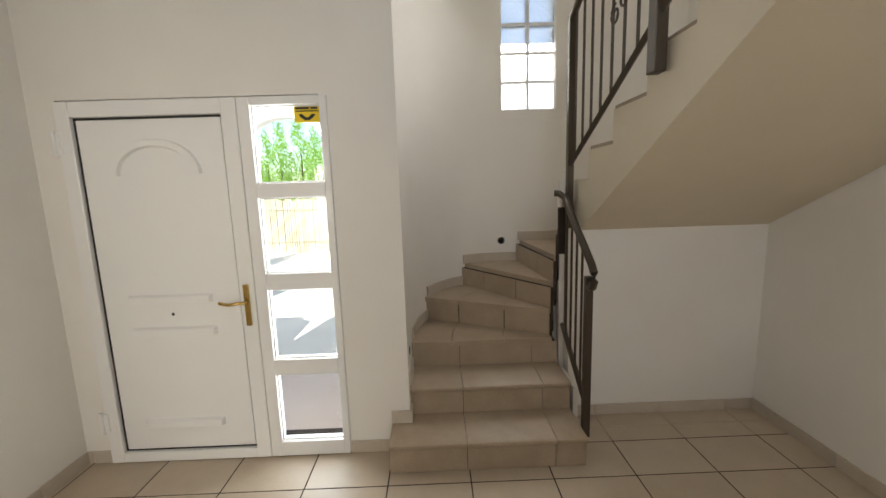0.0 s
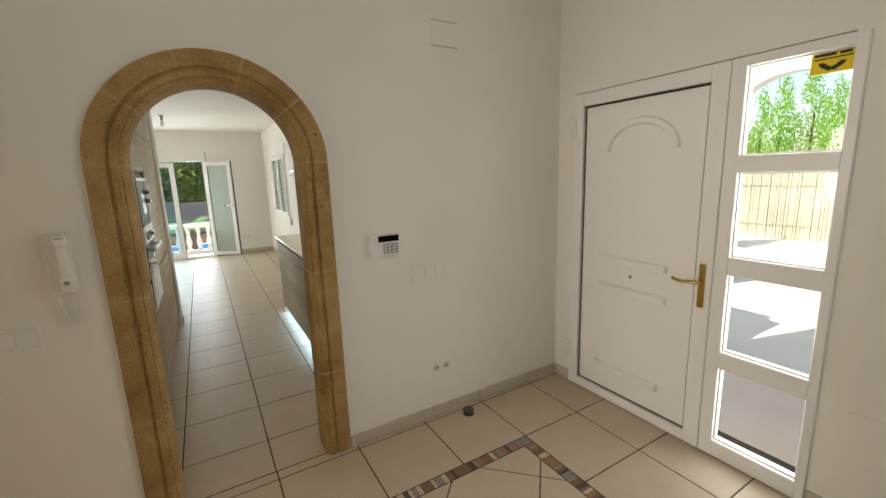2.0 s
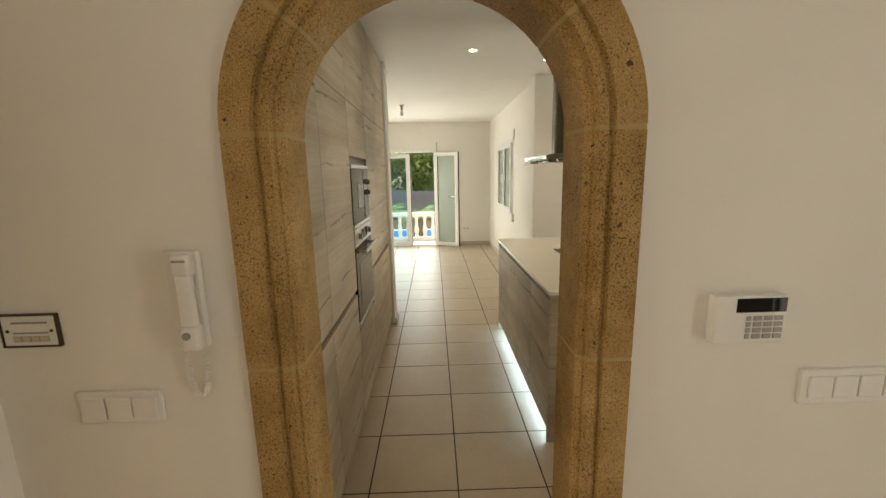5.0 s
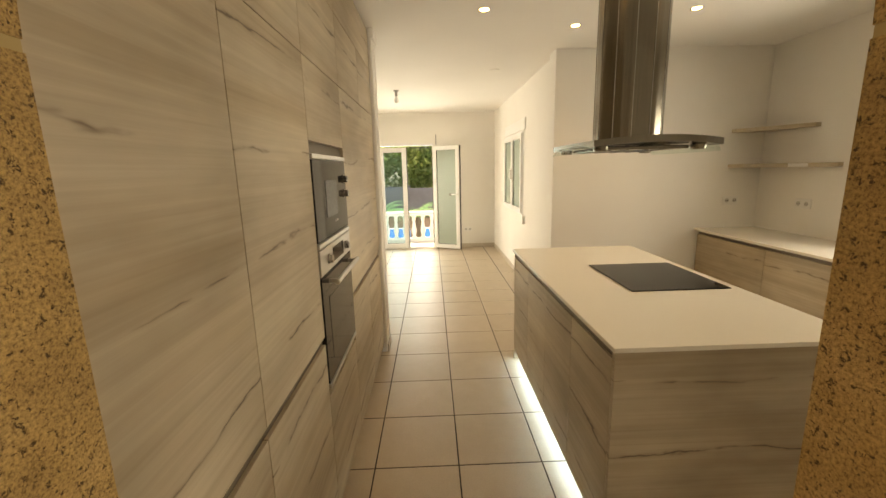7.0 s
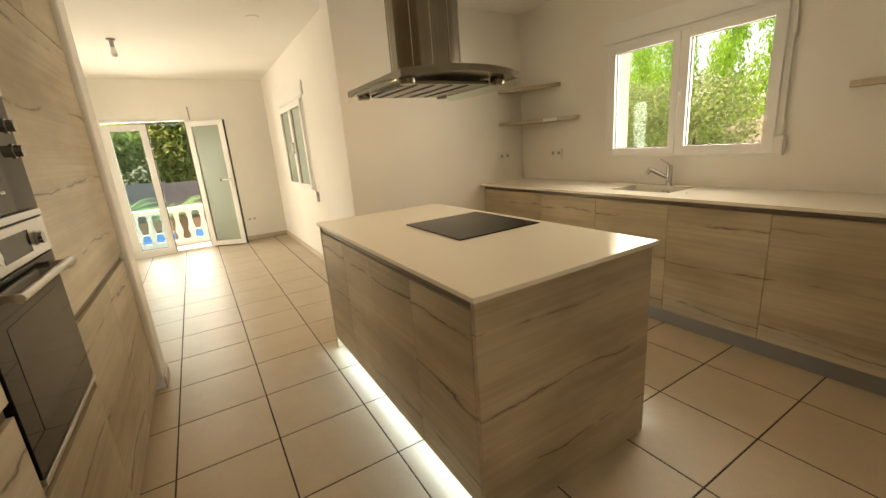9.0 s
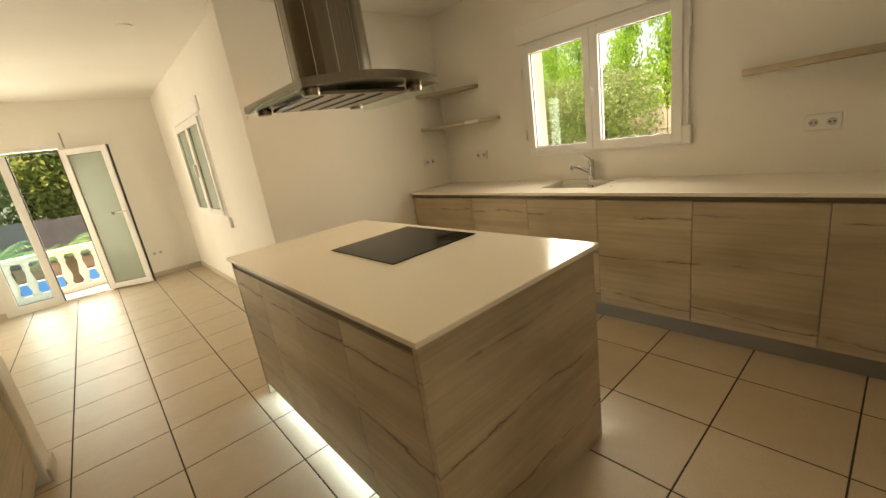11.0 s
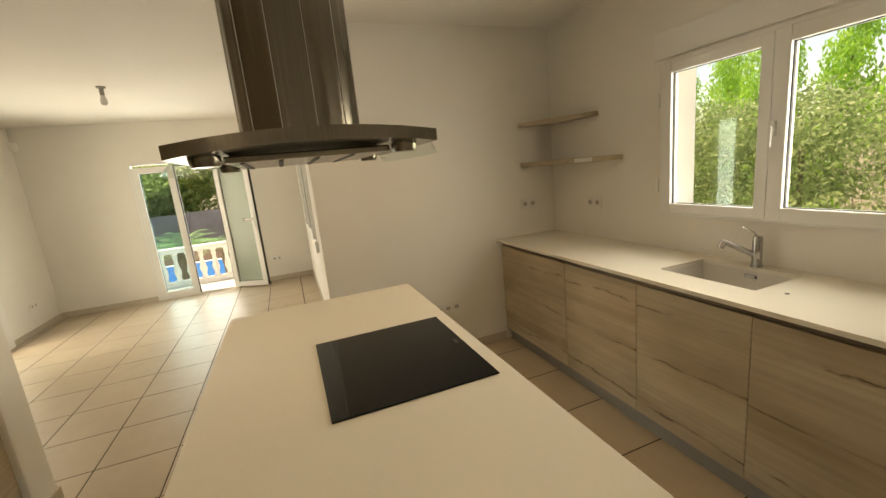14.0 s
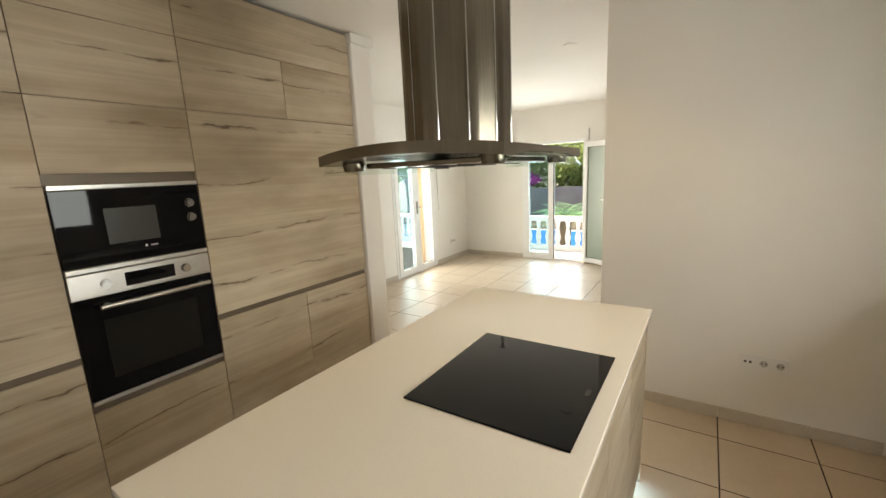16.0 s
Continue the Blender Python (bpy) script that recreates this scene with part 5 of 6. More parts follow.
pd = thing("door_2", (FX, -0.3, 0), "white glazed patio door with one leaf closed", "door", kind="structure")
bm = bmesh.new()
add_box(bm, FX - 0.06, FX + 0.01, PD[0], PD[0] + 0.045, 0.0, PD[2], 0.004)
add_box(bm, FX - 0.06, FX + 0.01, PD[1] - 0.03, PD[1], 0.0, PD[2], 0.004)
add_box(bm, FX - 0.06, FX + 0.009, PD[0] + 0.044, PD[1] - 0.029, PD[2] - 0.045, PD[2], 0.004)
add_box(bm, FX - 0.06, FX + 0.009, PD[0] + 0.044, PD[1] - 0.029, -0.003, 0.022)
part("door_frame", bm, M_WHITE, pd)
sash(pd, "y", -0.79, -0.275, 0.024, 1.94, FX - 0.04, FX + 0.02, 0.085, M_BLUEGLASS, "leaf")
part("gasket", box(FX - 0.03, FX + 0.012, -0.274, -0.262, 0.024, 1.94), M_BLACK, pd)
part("gasket", box(FX - 0.03, FX + 0.0095, -0.26, 0.218, 1.93, 1.939), M_BLACK, pd)
part("gasket", box(FX - 0.03, FX + 0.012, 0.211, 0.219, 0.024, 1.93), M_BLACK, pd)
# the other leaf stands folded back into the room
leaf = thing("open_door_leaf", (FX + 0.02, 0.235, 0.0), "white glazed patio door leaf folded open towards the wall", "door")
part("foot", box(0, 0.02, 0.0, 0.02, 0.0, 0.024), M_WHITE, leaf)
ls = sash(leaf, "x", 0.0, 0.545, 0.024, 1.95, -0.03, 0.03, 0.075, M_FROST, "leaf")
part("edge_gasket", box(0.546, 0.556, -0.02, 0.02, 0.024, 1.95), M_BLACK, leaf)
part("handle", box(0.49, 0.525, -0.042, -0.030, 0.93, 1.15, 0.004), M_WHITE, ls)
part("lever", add_tube(bmesh.new(), [(0.507, -0.042, 1.06), (0.507, -0.075, 1.06), (0.40, -0.078, 1.06)], 0.010, 10), M_PLASTIC, leaf, soft=40)
part("sticker", box(0.325, 0.375, -0.0065, -0.0045, 1.035, 1.075), M_IRON, leaf)
for o in leaf.children_recursive:
    if o.parent == leaf:
        o.location = o.location + Vector((FX + 0.02, 0.235, 0.0))
leaf.matrix_world = pose(FX + 0.03, 0.235, 0.0, 0, 0, 62)
pst = solid("shutter_strap", box(FX + 0.002, FX + 0.006, 0.285, 0.303, 1.98, 2.17), M_KEY, "short roller shutter strap end above the patio door", "shutter strap")

td = thing("door_3", ((TD[0] + TD[1]) / 2, LY, 0), "white glazed terrace door", "door", kind="structure")
bm = bmesh.new()
add_box(bm, TD[0], TD[0] + 0.045, LY - 0.06, LY + 0.01, 0.0, TD[2], 0.004)
add_box(bm, TD[1] - 0.045, TD[1], LY - 0.06, LY + 0.01, 0.0, TD[2], 0.004)
add_box(bm, TD[0] + 0.044, TD[1] - 0.044, LY - 0.06, LY + 0.009, TD[2] - 0.045, TD[2], 0.004)
add_box(bm, TD[0] + 0.044, TD[1] - 0.044, LY - 0.06, LY + 0.009, -0.003, 0.022)
part("door_frame", bm, M_WHITE, td)
sl = sash(td, "x", -8.17, -7.667, 0.024, 1.972, LY - 0.04, LY + 0.02, 0.085, M_BLUEGLASS, "leaf")
sl = sash(td, "x", -8.673, -8.172, 0.024, 1.972, LY - 0.04, LY + 0.02, 0.085, M_GLASS, "leaf")
part("door_handle", box(-8.20, -8.165, LY + 0.02, LY + 0.03, 0.95, 1.15, 0.004), M_STEEL, td)
part("lever", box(-8.25, -8.18, LY + 0.05, LY + 0.062, 1.05, 1.065, 0.003), M_STEEL, td)
st3 = solid("shutter_strap", box(-8.84, -8.815, LY + 0.001, LY + 0.016, 0.95, 1.95, 0.003), M_PLASTIC, "white roller shutter strap beside the terrace door", "shutter strap")

# ---- ceiling fittings ----
M_LAMP = bpy.data.materials.new("warm_spot_bulb")
M_LAMP.use_nodes = True
_nt = M_LAMP.node_tree
_nt.nodes.remove(_nt.nodes["Principled BSDF"])
_em = _nt.nodes.new("ShaderNodeEmission")
_em.inputs[0].default_value, _em.inputs[1].default_value = (1.0, 0.66, 0.28, 1), 14.0
_nt.links.new(_em.outputs[0], _nt.nodes["Material Output"].inputs[0])
for x, y in SPOTS:
    root = thing("ceiling_spot", (x, y, CEIL), "lit recessed ceiling spot with a steel ring", "ceiling light", "recessed ceiling spots")
    part("ring", lathe([(0.0295, CEIL - 0.001), (0.040, CEIL - 0.005), (0.042, CEIL - 0.001)], (x, y, 0), 24), M_CHROME, root, soft=40)
    part("bulb", lathe([(0.029, CEIL - 0.0035), (0.029, CEIL - 0.001)], (x, y, 0), 20), M_LAMP, root)
solid("ceiling_cover", lathe([(0.055, CEIL - 0.006), (0.058, CEIL - 0.001)], (-6.56, 0.90, 0), 28), M_WALL, "round white ceiling junction cover", "cover plate", soft=40)
bulb = thing("pendant_lampholder", (-7.588, -0.242, CEIL), "bare lampholder with a bulb on the ceiling", "lamp")
part("rose", lathe([(0.035, CEIL - 0.012), (0.038, CEIL - 0.001)], (-7.588, -0.242, 0), 20), M_KEY, bulb, soft=40)
part("holder", lathe([(0.016, 2.485), (0.018, 2.50), (0.018, 2.548)], (-7.588, -0.242, 0), 16), M_KEY, bulb, soft=40)
part("bulb", lathe([(0.010, 2.395), (0.024, 2.405), (0.029, 2.43), (0.024, 2.458), (0.014, 2.484)], (-7.588, -0.242, 0), 18), M_PLASTIC, bulb, soft=60)
solid("alarm_sensor", prism([(-9.798, -1.985), (-9.798, -1.92), (-9.755, -1.935), (-9.735, -1.985)], "z", 2.27, 2.37), M_PLASTIC, "cream alarm sensor in the room corner", "sensor")
solid("tall_unit_cornice", box(-5.40, -5.17, -0.255, -0.205, 2.49, CEIL - 0.001, 0.01), M_WALL, "small white plaster cap on the end wall", "cornice")
# ---- outdoors ----
M_PAVE = plaster("pale_paving", (0.66, 0.63, 0.58), (0.76, 0.73, 0.67))
M_TERRA = plaster("terracotta_paving", (0.66, 0.53, 0.47), (0.74, 0.61, 0.55))
M_SOIL = plaster("dry_garden_soil", (0.22, 0.19, 0.14), (0.30, 0.26, 0.19))
M_FENCE = plaster("grey_screen", (0.30, 0.265, 0.24), (0.38, 0.34, 0.31))
M_PEACH = plaster("peach_render", (0.72, 0.50, 0.29), (0.78, 0.57, 0.35))
M_REED = plaster("reed", (0.52, 0.46, 0.36), (0.66, 0.60, 0.48))
M_REED2 = plaster("weathered_reed", (0.40, 0.355, 0.30), (0.53, 0.48, 0.41))
M_WATER = mat("pool_water", (0.02, 0.22, 0.62), 0.08)
M_BED = plaster("bark_mulch", (0.075, 0.05, 0.035), (0.14, 0.10, 0.07))
M_BARK = plaster("bark", (0.10, 0.075, 0.05), (0.17, 0.13, 0.09))


def leafy(name, a, b, c):
    m = mat(name, a, 0.6, spec=0.25)
    g = m.node_tree.nodes.new("ShaderNodeNewGeometry")
    ln(m, ramp(m, g.outputs["Random Per Island"], [(0.0, a), (0.6, b), (1.0, c)]), bsdf(m).inputs["Base Color"])
    tr = m.node_tree.nodes.new("ShaderNodeBsdfTranslucent")
    tr.inputs[0].default_value = (*[min(1, v * 1.5) for v in b], 1)
    mx = m.node_tree.nodes.new("ShaderNodeMixShader")
    mx.inputs[0].default_value = 0.5
    out = m.node_tree.nodes["Material Output"]
    ln(m, bsdf(m).outputs[0], mx.inputs[1])
    ln(m, tr.outputs[0], mx.inputs[2])
    ln(m, mx.outputs[0], out.inputs[0])
    return m


M_CYP = leafy("cypress_green", (0.17, 0.31, 0.04), (0.30, 0.50, 0.08), (0.42, 0.62, 0.13))
M_HEDGE = leafy("hedge_green", (0.13, 0.19, 0.075), (0.27, 0.35, 0.15), (0.55, 0.57, 0.33))
M_TREE = leafy("tree_green", (0.13, 0.20, 0.06), (0.31, 0.38, 0.14), (0.56, 0.55, 0.24))
M_PALM = leafy("cycad_green", (0.11, 0.22, 0.11), (0.22, 0.38, 0.19), (0.36, 0.52, 0.28))
M_BOUG = leafy("bougainvillea_pink", (0.40, 0.05, 0.30), (0.55, 0.08, 0.42), (0.60, 0.18, 0.48))

structure("ground", box(-400, 400, -400, 400, -1.5, -1.12), M_SOIL, "dry garden ground to the horizon")
structure("forecourt", box(-12, 14, 3.92, 16, -1.1, -0.10), M_PAVE, "pale sunlit paving before the house")
structure("porch_floor", box(-3.0, -0.49, 2.625, 3.91, -0.9, -0.03), M_TERRA, "terracotta porch floor")
structure("terrace", box(-11.6, -10.06, -9.0, 3.9, -1.1, -0.13), M_PAVE, "pale terrace paving")
structure("terrace_south", box(-10.055, -5.3, -7.0, -2.25, -1.1, -0.13), M_PAVE, "pale terrace paving beside the living room")
structure("pool_deck", box(-20.0, -11.65, -12, 12, -1.11, -1.02), M_PAVE, "pale stone pool surround")
structure("planting_bed", box(-24.4, -20.01, -12, 12, -1.11, -0.98), M_BED, "dark bark mulch beyond the pool")
structure("pool_water", box(-19.5, -15.6, -9, 8, -1.019, -1.0), M_WATER, "blue swimming pool water")
structure("terrace_wall_peach", box(-9.05, -8.76, -2.5, -2.25, -0.13, 2.6), M_PEACH, "peach rendered outside wall")

# porch arch before the entrance
bm = wall_with_arch(-4.2, 1.2, -2.08, 0.75, 3.2, "y", 5.9, 6.1)
for v in bm.verts:
    if 1.6 < v.co.z < 3.19:
        v.co.z += 0.27
    v.co.z -= 0.1
structure("wall_porch_arch", bm, M_OUTWALL, "white porch arch before the entrance")


def reed_fence(name, x0, x1, y, z0, z1, label, step, material):
    root = thing(name, ((x0 + x1) / 2, y, z0), label, "fence")
    rnd = random.Random(5)
    bm = bmesh.new()
    x = x0
    while x < x1:
        w = step * rnd.uniform(0.75, 0.98)
        add_box(bm, x, x + w, y + rnd.uniform(-0.01, 0.01), y + 0.03, z0, z1 + rnd.uniform(-0.06, 0.05))
        x += step
    part("reeds", bm, material, root, "dry split reeds")
    part("backing", box(x0, x1, y + 0.0315, y + 0.04, z0, z1 - 0.08), material, root)
    for z in (z0 + 0.3, z1 - 0.3):
        part("wire", box(x0, x1, y - 0.018, y - 0.011, z, z + 0.006), M_IRON, root)
    return root


reed_fence("reed_fence", -6.0, 8.0, 11.0, -0.1, 1.36, "pale reed fence along the forecourt", 0.06, M_REED)
reed_fence("reed_fence", -5.3, -3.6, 6.6, -0.1, 1.36, "sunlit reed fence beside the hedge", 0.017, M_REED2)


def leaf_cloud(name, blobs, count, size, material, parent=None, label="", upright=0.0, seed=1):
    """Small folded leaves strewn through ellipsoids (centre, radii), denser near their skins."""
    rs = np.random.RandomState(seed)
    vol = np.array([r[0] * r[1] * r[2] for _, r in blobs]) ** 0.67
    pick = rs.choice(len(blobs), count, p=vol / vol.sum())
    cen, rad = np.array([b[0] for b in blobs])[pick], np.array([b[1] for b in blobs])[pick]
    d = rs.normal(size=(count, 3))
    d /= np.linalg.norm(d, axis=1)[:, None]
    shell = rs.uniform(0.35, 1.0, count) ** 0.45 * (1 + 0.16 * rs.normal(size=count))
    p = cen + d * rad * shell[:, None]
    u = rs.normal(size=(count, 3)) + np.array([0, 0, upright])
    u /= np.linalg.norm(u, axis=1)[:, None]
    w = np.cross(u, rs.normal(size=(count, 3)))
    w /= np.linalg.norm(w, axis=1)[:, None]
    s = size * rs.uniform(0.6, 1.4, count)[:, None]
    verts = np.stack([p - u * s, p + w * s * 0.38, p + u * s, p - w * s * 0.38], 1).reshape(-1, 3)
    mid = verts.mean(0)
    me = bpy.data.meshes.new(name)
    me.from_pydata((verts - mid).tolist(), [], [(4 * i, 4 * i + 1, 4 * i + 2, 4 * i + 3) for i in range(count)])
    me.materials.append(material)
    ob = new(name, me)
    if parent is not None:
        ob.parent = parent
        ob.location = Vector(mid) - world_at(parent)
    else:
        ob.location = mid
    if label:
        tagged(ob, label)
    return ob


def cypress(x, y, z0, h, r, seed, count):
    root = thing("cypress", (x, y, z0), "tall bright green cypress with upright sprays", "tree", "cypress screen")
    part("trunk", rod((x, y, z0), (x, y, z0 + h * 0.7), 0.06, 8, 0.02), M_BARK, root)
    rnd = random.Random(seed)
    blobs = []
    for k in range(26):
        f = k / 25
        rr = r * (1 - f) ** 0.6 * (0.55 if f < 0.05 else 1)
        for j in range(2):
            a = rnd.uniform(0, 6.28)
            blobs.append(((x + rr * 0.55 * math.cos(a), y + rr * 0.55 * math.sin(a), z0 + 0.15 + f * h * 0.97), (rr * 0.5 + 0.05, rr * 0.5 + 0.05, h * 0.07)))
    leaf_cloud("crown", blobs, count, 0.032, M_CYP, root, upright=2.2, seed=seed)


for i in range(14):
    cypress(-6.4 + 0.5 * i, 12.0 + 0.3 * (i % 2), -0.1, 3.3 + 0.3 * ((i * 7) % 3), 0.62, 20 + i, 7000)
for i in range(6):
    cypress(-8.4 + 0.78 * i, 8.0 + 0.25 * (i % 2), -0.1, (4.1, 3.8, 3.9, 3.7, 4.2, 4.4)[i], 0.62, 50 + i, 15000)
hg = thing("hedge", (-7.2, 5.5, -0.1), "dense clipped green hedge outside the kitchen", "hedge")
rnd = random.Random(3)
blobs = [((-9.9 + 0.32 * k, 5.5 + rnd.uniform(-0.1, 0.1), 0.2 + 0.35 * j + rnd.uniform(-0.06, 0.06)), (0.34, 0.36, 0.32)) for k in range(17) for j in range(5)]
leaf_cloud("foliage", blobs, 90000, 0.027, M_HEDGE, hg, seed=8)
for x in (-8.9, -7.6, -6.3, -5.1):
    part("trunk", rod((x, 5.5, -0.1), (x, 5.5, 1.4), 0.04, 8, 0.02), M_BARK, hg)


# balustrade
def baluster_mesh(h):
    s = h / 0.5
    return lathe([(0.055, 0.0), (0.055, 0.03 * s), (0.035, 0.05 * s), (0.058, 0.14 * s), (0.062, 0.18 * s), (0.042, 0.27 * s), (0.030, 0.36 * s), (0.046, 0.42 * s), (0.034, 0.45 * s), (0.052, 0.47 * s), (0.052, 0.5 * s)], (0, 0, 0), 12)


def balustrade(p0, p1, z0, z1, label):
    p0, p1 = Vector(p0), Vector(p1)
    mid = (p0 + p1) / 2
    root = thing("balustrade", (mid.x, mid.y, z0), label, "balustrade")
    along_y = abs(p1.y - p0.y) > abs(p1.x - p0.x)
    def bar(za, zb, w):
        if along_y:
            return box(p0.x - w, p0.x + w, p0.y, p1.y, za, zb, 0.012)
        return box(p0.x, p1.x, p0.y - w, p0.y + w, za, zb, 0.012)
    part("plinth", bar(z0, z0 + 0.09, 0.09), M_OUTWALL, root)
    part("top_rail", bar(z1 - 0.09, z1, 0.10), M_OUTWALL, root)
    bm = baluster_mesh(z1 - z0 - 0.181)
    first = part("baluster", bm, M_OUTWALL, root, soft=50)
    n = int((p1 - p0).length / 0.205)
    for k in range(n):
        q = p0 + (p1 - p0) * ((k + 0.5) / n)
        at = Vector((q.x, q.y, (z0 + 0.09 + z1 - 0.09) / 2)) - root.location
        if k == 0:
            first.location = at
        else:
            o = new("baluster", first.data)
            o.parent, o.location = root, at
    return root


balustrade((-11.3, -7.0, 0), (-11.3, 3.6, 0), -0.13, 0.58, "white cast stone balustrade of the terrace")
balustrade((-11.2, -6.8, 0), (-5.4, -6.8, 0), -0.13, 0.58, "white cast stone balustrade beside the terrace")


def cycad(x, y, z0, r, seed):
    root = thing("cycad_palm", (x, y, -1.02), "low green cycad palm with arching fronds", "palm", "cycads by the pool")
    part("trunk", lathe([(0.17, -1.02), (0.16, z0), (0.18, z0 + 0.2), (0.13, z0 + 0.45)], (x, y, 0), 12), M_BARK, root)
    rnd = random.Random(seed)
    for i in range(26):
        a, up = rnd.uniform(0, 6.28), rnd.uniform(0.25, 1.25)
        L = r * rnd.uniform(0.8, 1.1)
        vs, fs = [], []
        n = 16
        for k in range(n):
            f = k / (n - 1)
            rr = L * f
            px, py = x + rr * math.cos(a) * math.cos(up * (1 - 0.3 * f)), y + rr * math.sin(a) * math.cos(up * (1 - 0.3 * f))
            pz = z0 + 0.42 + L * (math.sin(up) * f - 0.55 * f * f)
            lw = 0.26 * r * math.sin(math.pi * (0.12 + 0.86 * f))
            for s in (-1, 1):
                ex, ey = px - s * math.sin(a) * lw + 0.08 * math.cos(a), py + s * math.cos(a) * lw + 0.08 * math.sin(a)
                b0 = len(vs)
                vs += [(px, py, pz), (px + 0.03 * math.cos(a), py + 0.03 * math.sin(a), pz + 0.004), (ex, ey, pz - 0.25 * lw)]
                fs.append((b0, b0 + 1, b0 + 2))
        mid = Vector((x, y, z0 + 0.42))
        me = bpy.data.meshes.new("frond")
        me.from_pydata([tuple(Vector(v) - mid) for v in vs], [], fs)
        me.materials.append(M_PALM)
        o = new("frond", me)
        o.parent, o.location = root, mid - root.location


cycad(-14.2, -1.35, -0.24, 1.05, 1)
cycad(-13.6, -0.30, -0.27, 0.95, 2)
cycad(-13.9, -4.4, -0.3, 1.1, 3)
fence = thing("screen_fence", (-24.0, 0, -1.1), "grey screen fence behind the pool", "fence")
for k in range(14):
    y = -13.0 + 2.0 * k
    part("panel", box(-24.03, -23.97, y + 0.03, y + 1.97, -1.1, 0.56 + 0.04 * (k % 3)), M_FENCE, fence)
    part("post", box(-24.06, -23.94, y - 0.03, y + 0.03, -1.1, 0.70), M_FENCE, fence)
bg = thing("bougainvillea", (-24.6, -7.2, -1.1), "pink flowering bougainvillea over the fence", "shrub")
leaf_cloud("blossom", [((-24.5, -8.4, 1.3), (0.8, 1.1, 0.45)), ((-24.5, -6.6, 1.0), (0.7, 0.8, 0.35)), ((-24.4, -9.6, 1.6), (0.6, 0.9, 0.5))], 2200, 0.11, M_BOUG, bg, seed=4)
part("stem", rod((-24.5, -7.6, -1.1), (-24.5, -7.6, 1.2), 0.05, 8, 0.02), M_BARK, bg)


def tree(x, y, z0, h, r, seed, sparse=1.0):
    root = thing("tree", (x, y, z0), "broad leafy green tree behind the pool", "tree", "trees behind the pool")
    rnd = random.Random(seed)
    part("trunk", rod((x, y, z0), (x + 0.2, y, z0 + h * 0.6), 0.20, 10, 0.09), M_BARK, root)
    blobs = []
    for k in range(9):
        a, f = rnd.uniform(0, 6.28), rnd.uniform(0.25, 0.95)
        end = (x + r * 0.75 * math.cos(a) * (1.1 - f * 0.5), y + r * 0.75 * math.sin(a) * (1.1 - f * 0.5), z0 + h * (0.22 + 0.72 * f))
        part("limb", rod((x + 0.1, y, z0 + h * rnd.uniform(0.25, 0.5)), end, 0.07, 7, 0.02), M_BARK, root)
        for j in range(3):
            c = [e + rnd.uniform(-0.35, 0.35) * r for e in end]
            s = r * rnd.uniform(0.28, 0.45)
            blobs.append((c, (s, s, s * 0.7)))
    leaf_cloud("crown", blobs, int(9000 * sparse), 0.17, M_TREE, root, seed=seed)


for i, (x, y, h, r) in enumerate(((-27.0, -9.5, 6.0, 2.6), (-26.6, -5.2, 5.2, 2.2), (-27.5, -1.6, 7.0, 2.9), (-26.8, 2.2, 6.2, 2.5), (-28.5, 6.0, 7.0, 3.0), (-31.0, -4.0, 8.5, 3.6), (-31.0, 1.0, 8.0, 3.4), (-32.0, -12.0, 8.0, 3.5), (-13.0, -13.0, 6.0, 2.6), (-8.5, -13.5, 6.5, 2.8), (-17.5, -14.0, 6.5, 2.8), (-22.5, -12.6, 5.6, 2.6), (-25.5, -15.5, 7.0, 3.0))):
    tree(x, y, -1.1, h, r, 70 + i)
hg2 = thing("garden_hedge", (-8.5, -9.5, -1.1), "green shrubs beside the terrace", "hedge")
rnd = random.Random(9)
leaf_cloud("foliage", [((-13.5 + 0.6 * k, -11.6 + rnd.uniform(-0.2, 0.2), -0.6 + 0.6 * j), (0.6, 0.5, 0.5)) for k in range(15) for j in range(3)], 9000, 0.09, M_HEDGE, hg2, seed=12)

bh = thing("fence_hedge", (-25.2, -2, -1.1), "olive green shrubs rising behind the screen fence", "hedge")
rnd = random.Random(21)
leaf_cloud("foliage", [((-25.3 + rnd.uniform(-0.3, 0.3), -13 + 0.62 * k, 0.2 + 0.8 * j), (0.6, 0.7, 0.65)) for k in range(36) for j in range(4)], 22000, 0.12, M_TREE, bh, seed=22)
# ---- floor tiles and skirting ----
P = 0.44
GAP = 0.0034
tile_mesh = {}


def tile_data(w, d):
    key = (round(w, 3), round(d, 3))
    if key not in tile_mesh:
        bm = bmesh.new()
        b = 0.0015
        lo = [bm.verts.new((sx * w / 2, sy * d / 2, -0.011)) for sx, sy in ((-1, -1), (1, -1), (1, 1), (-1, 1))]
        mi = [bm.verts.new((sx * w / 2, sy * d / 2, -b)) for sx, sy in ((-1, -1), (1, -1), (1, 1), (-1, 1))]
        hi = [bm.verts.new((sx * (w / 2 - b), sy * (d / 2 - b), 0)) for sx, sy in ((-1, -1), (1, -1), (1, 1), (-1, 1))]
        bm.faces.new(hi)
        for a, c in ((lo, mi), (mi, hi)):
            for k in range(4):
                bm.faces.new((a[k], a[(k + 1) % 4], c[(k + 1) % 4], c[k]))
        me = bpy.data.meshes.new("tile")
        bm.to_mesh(me)
        bm.free()
        me.materials.append(M_TILE)
        tile_mesh[key] = me
    return tile_mesh[key]


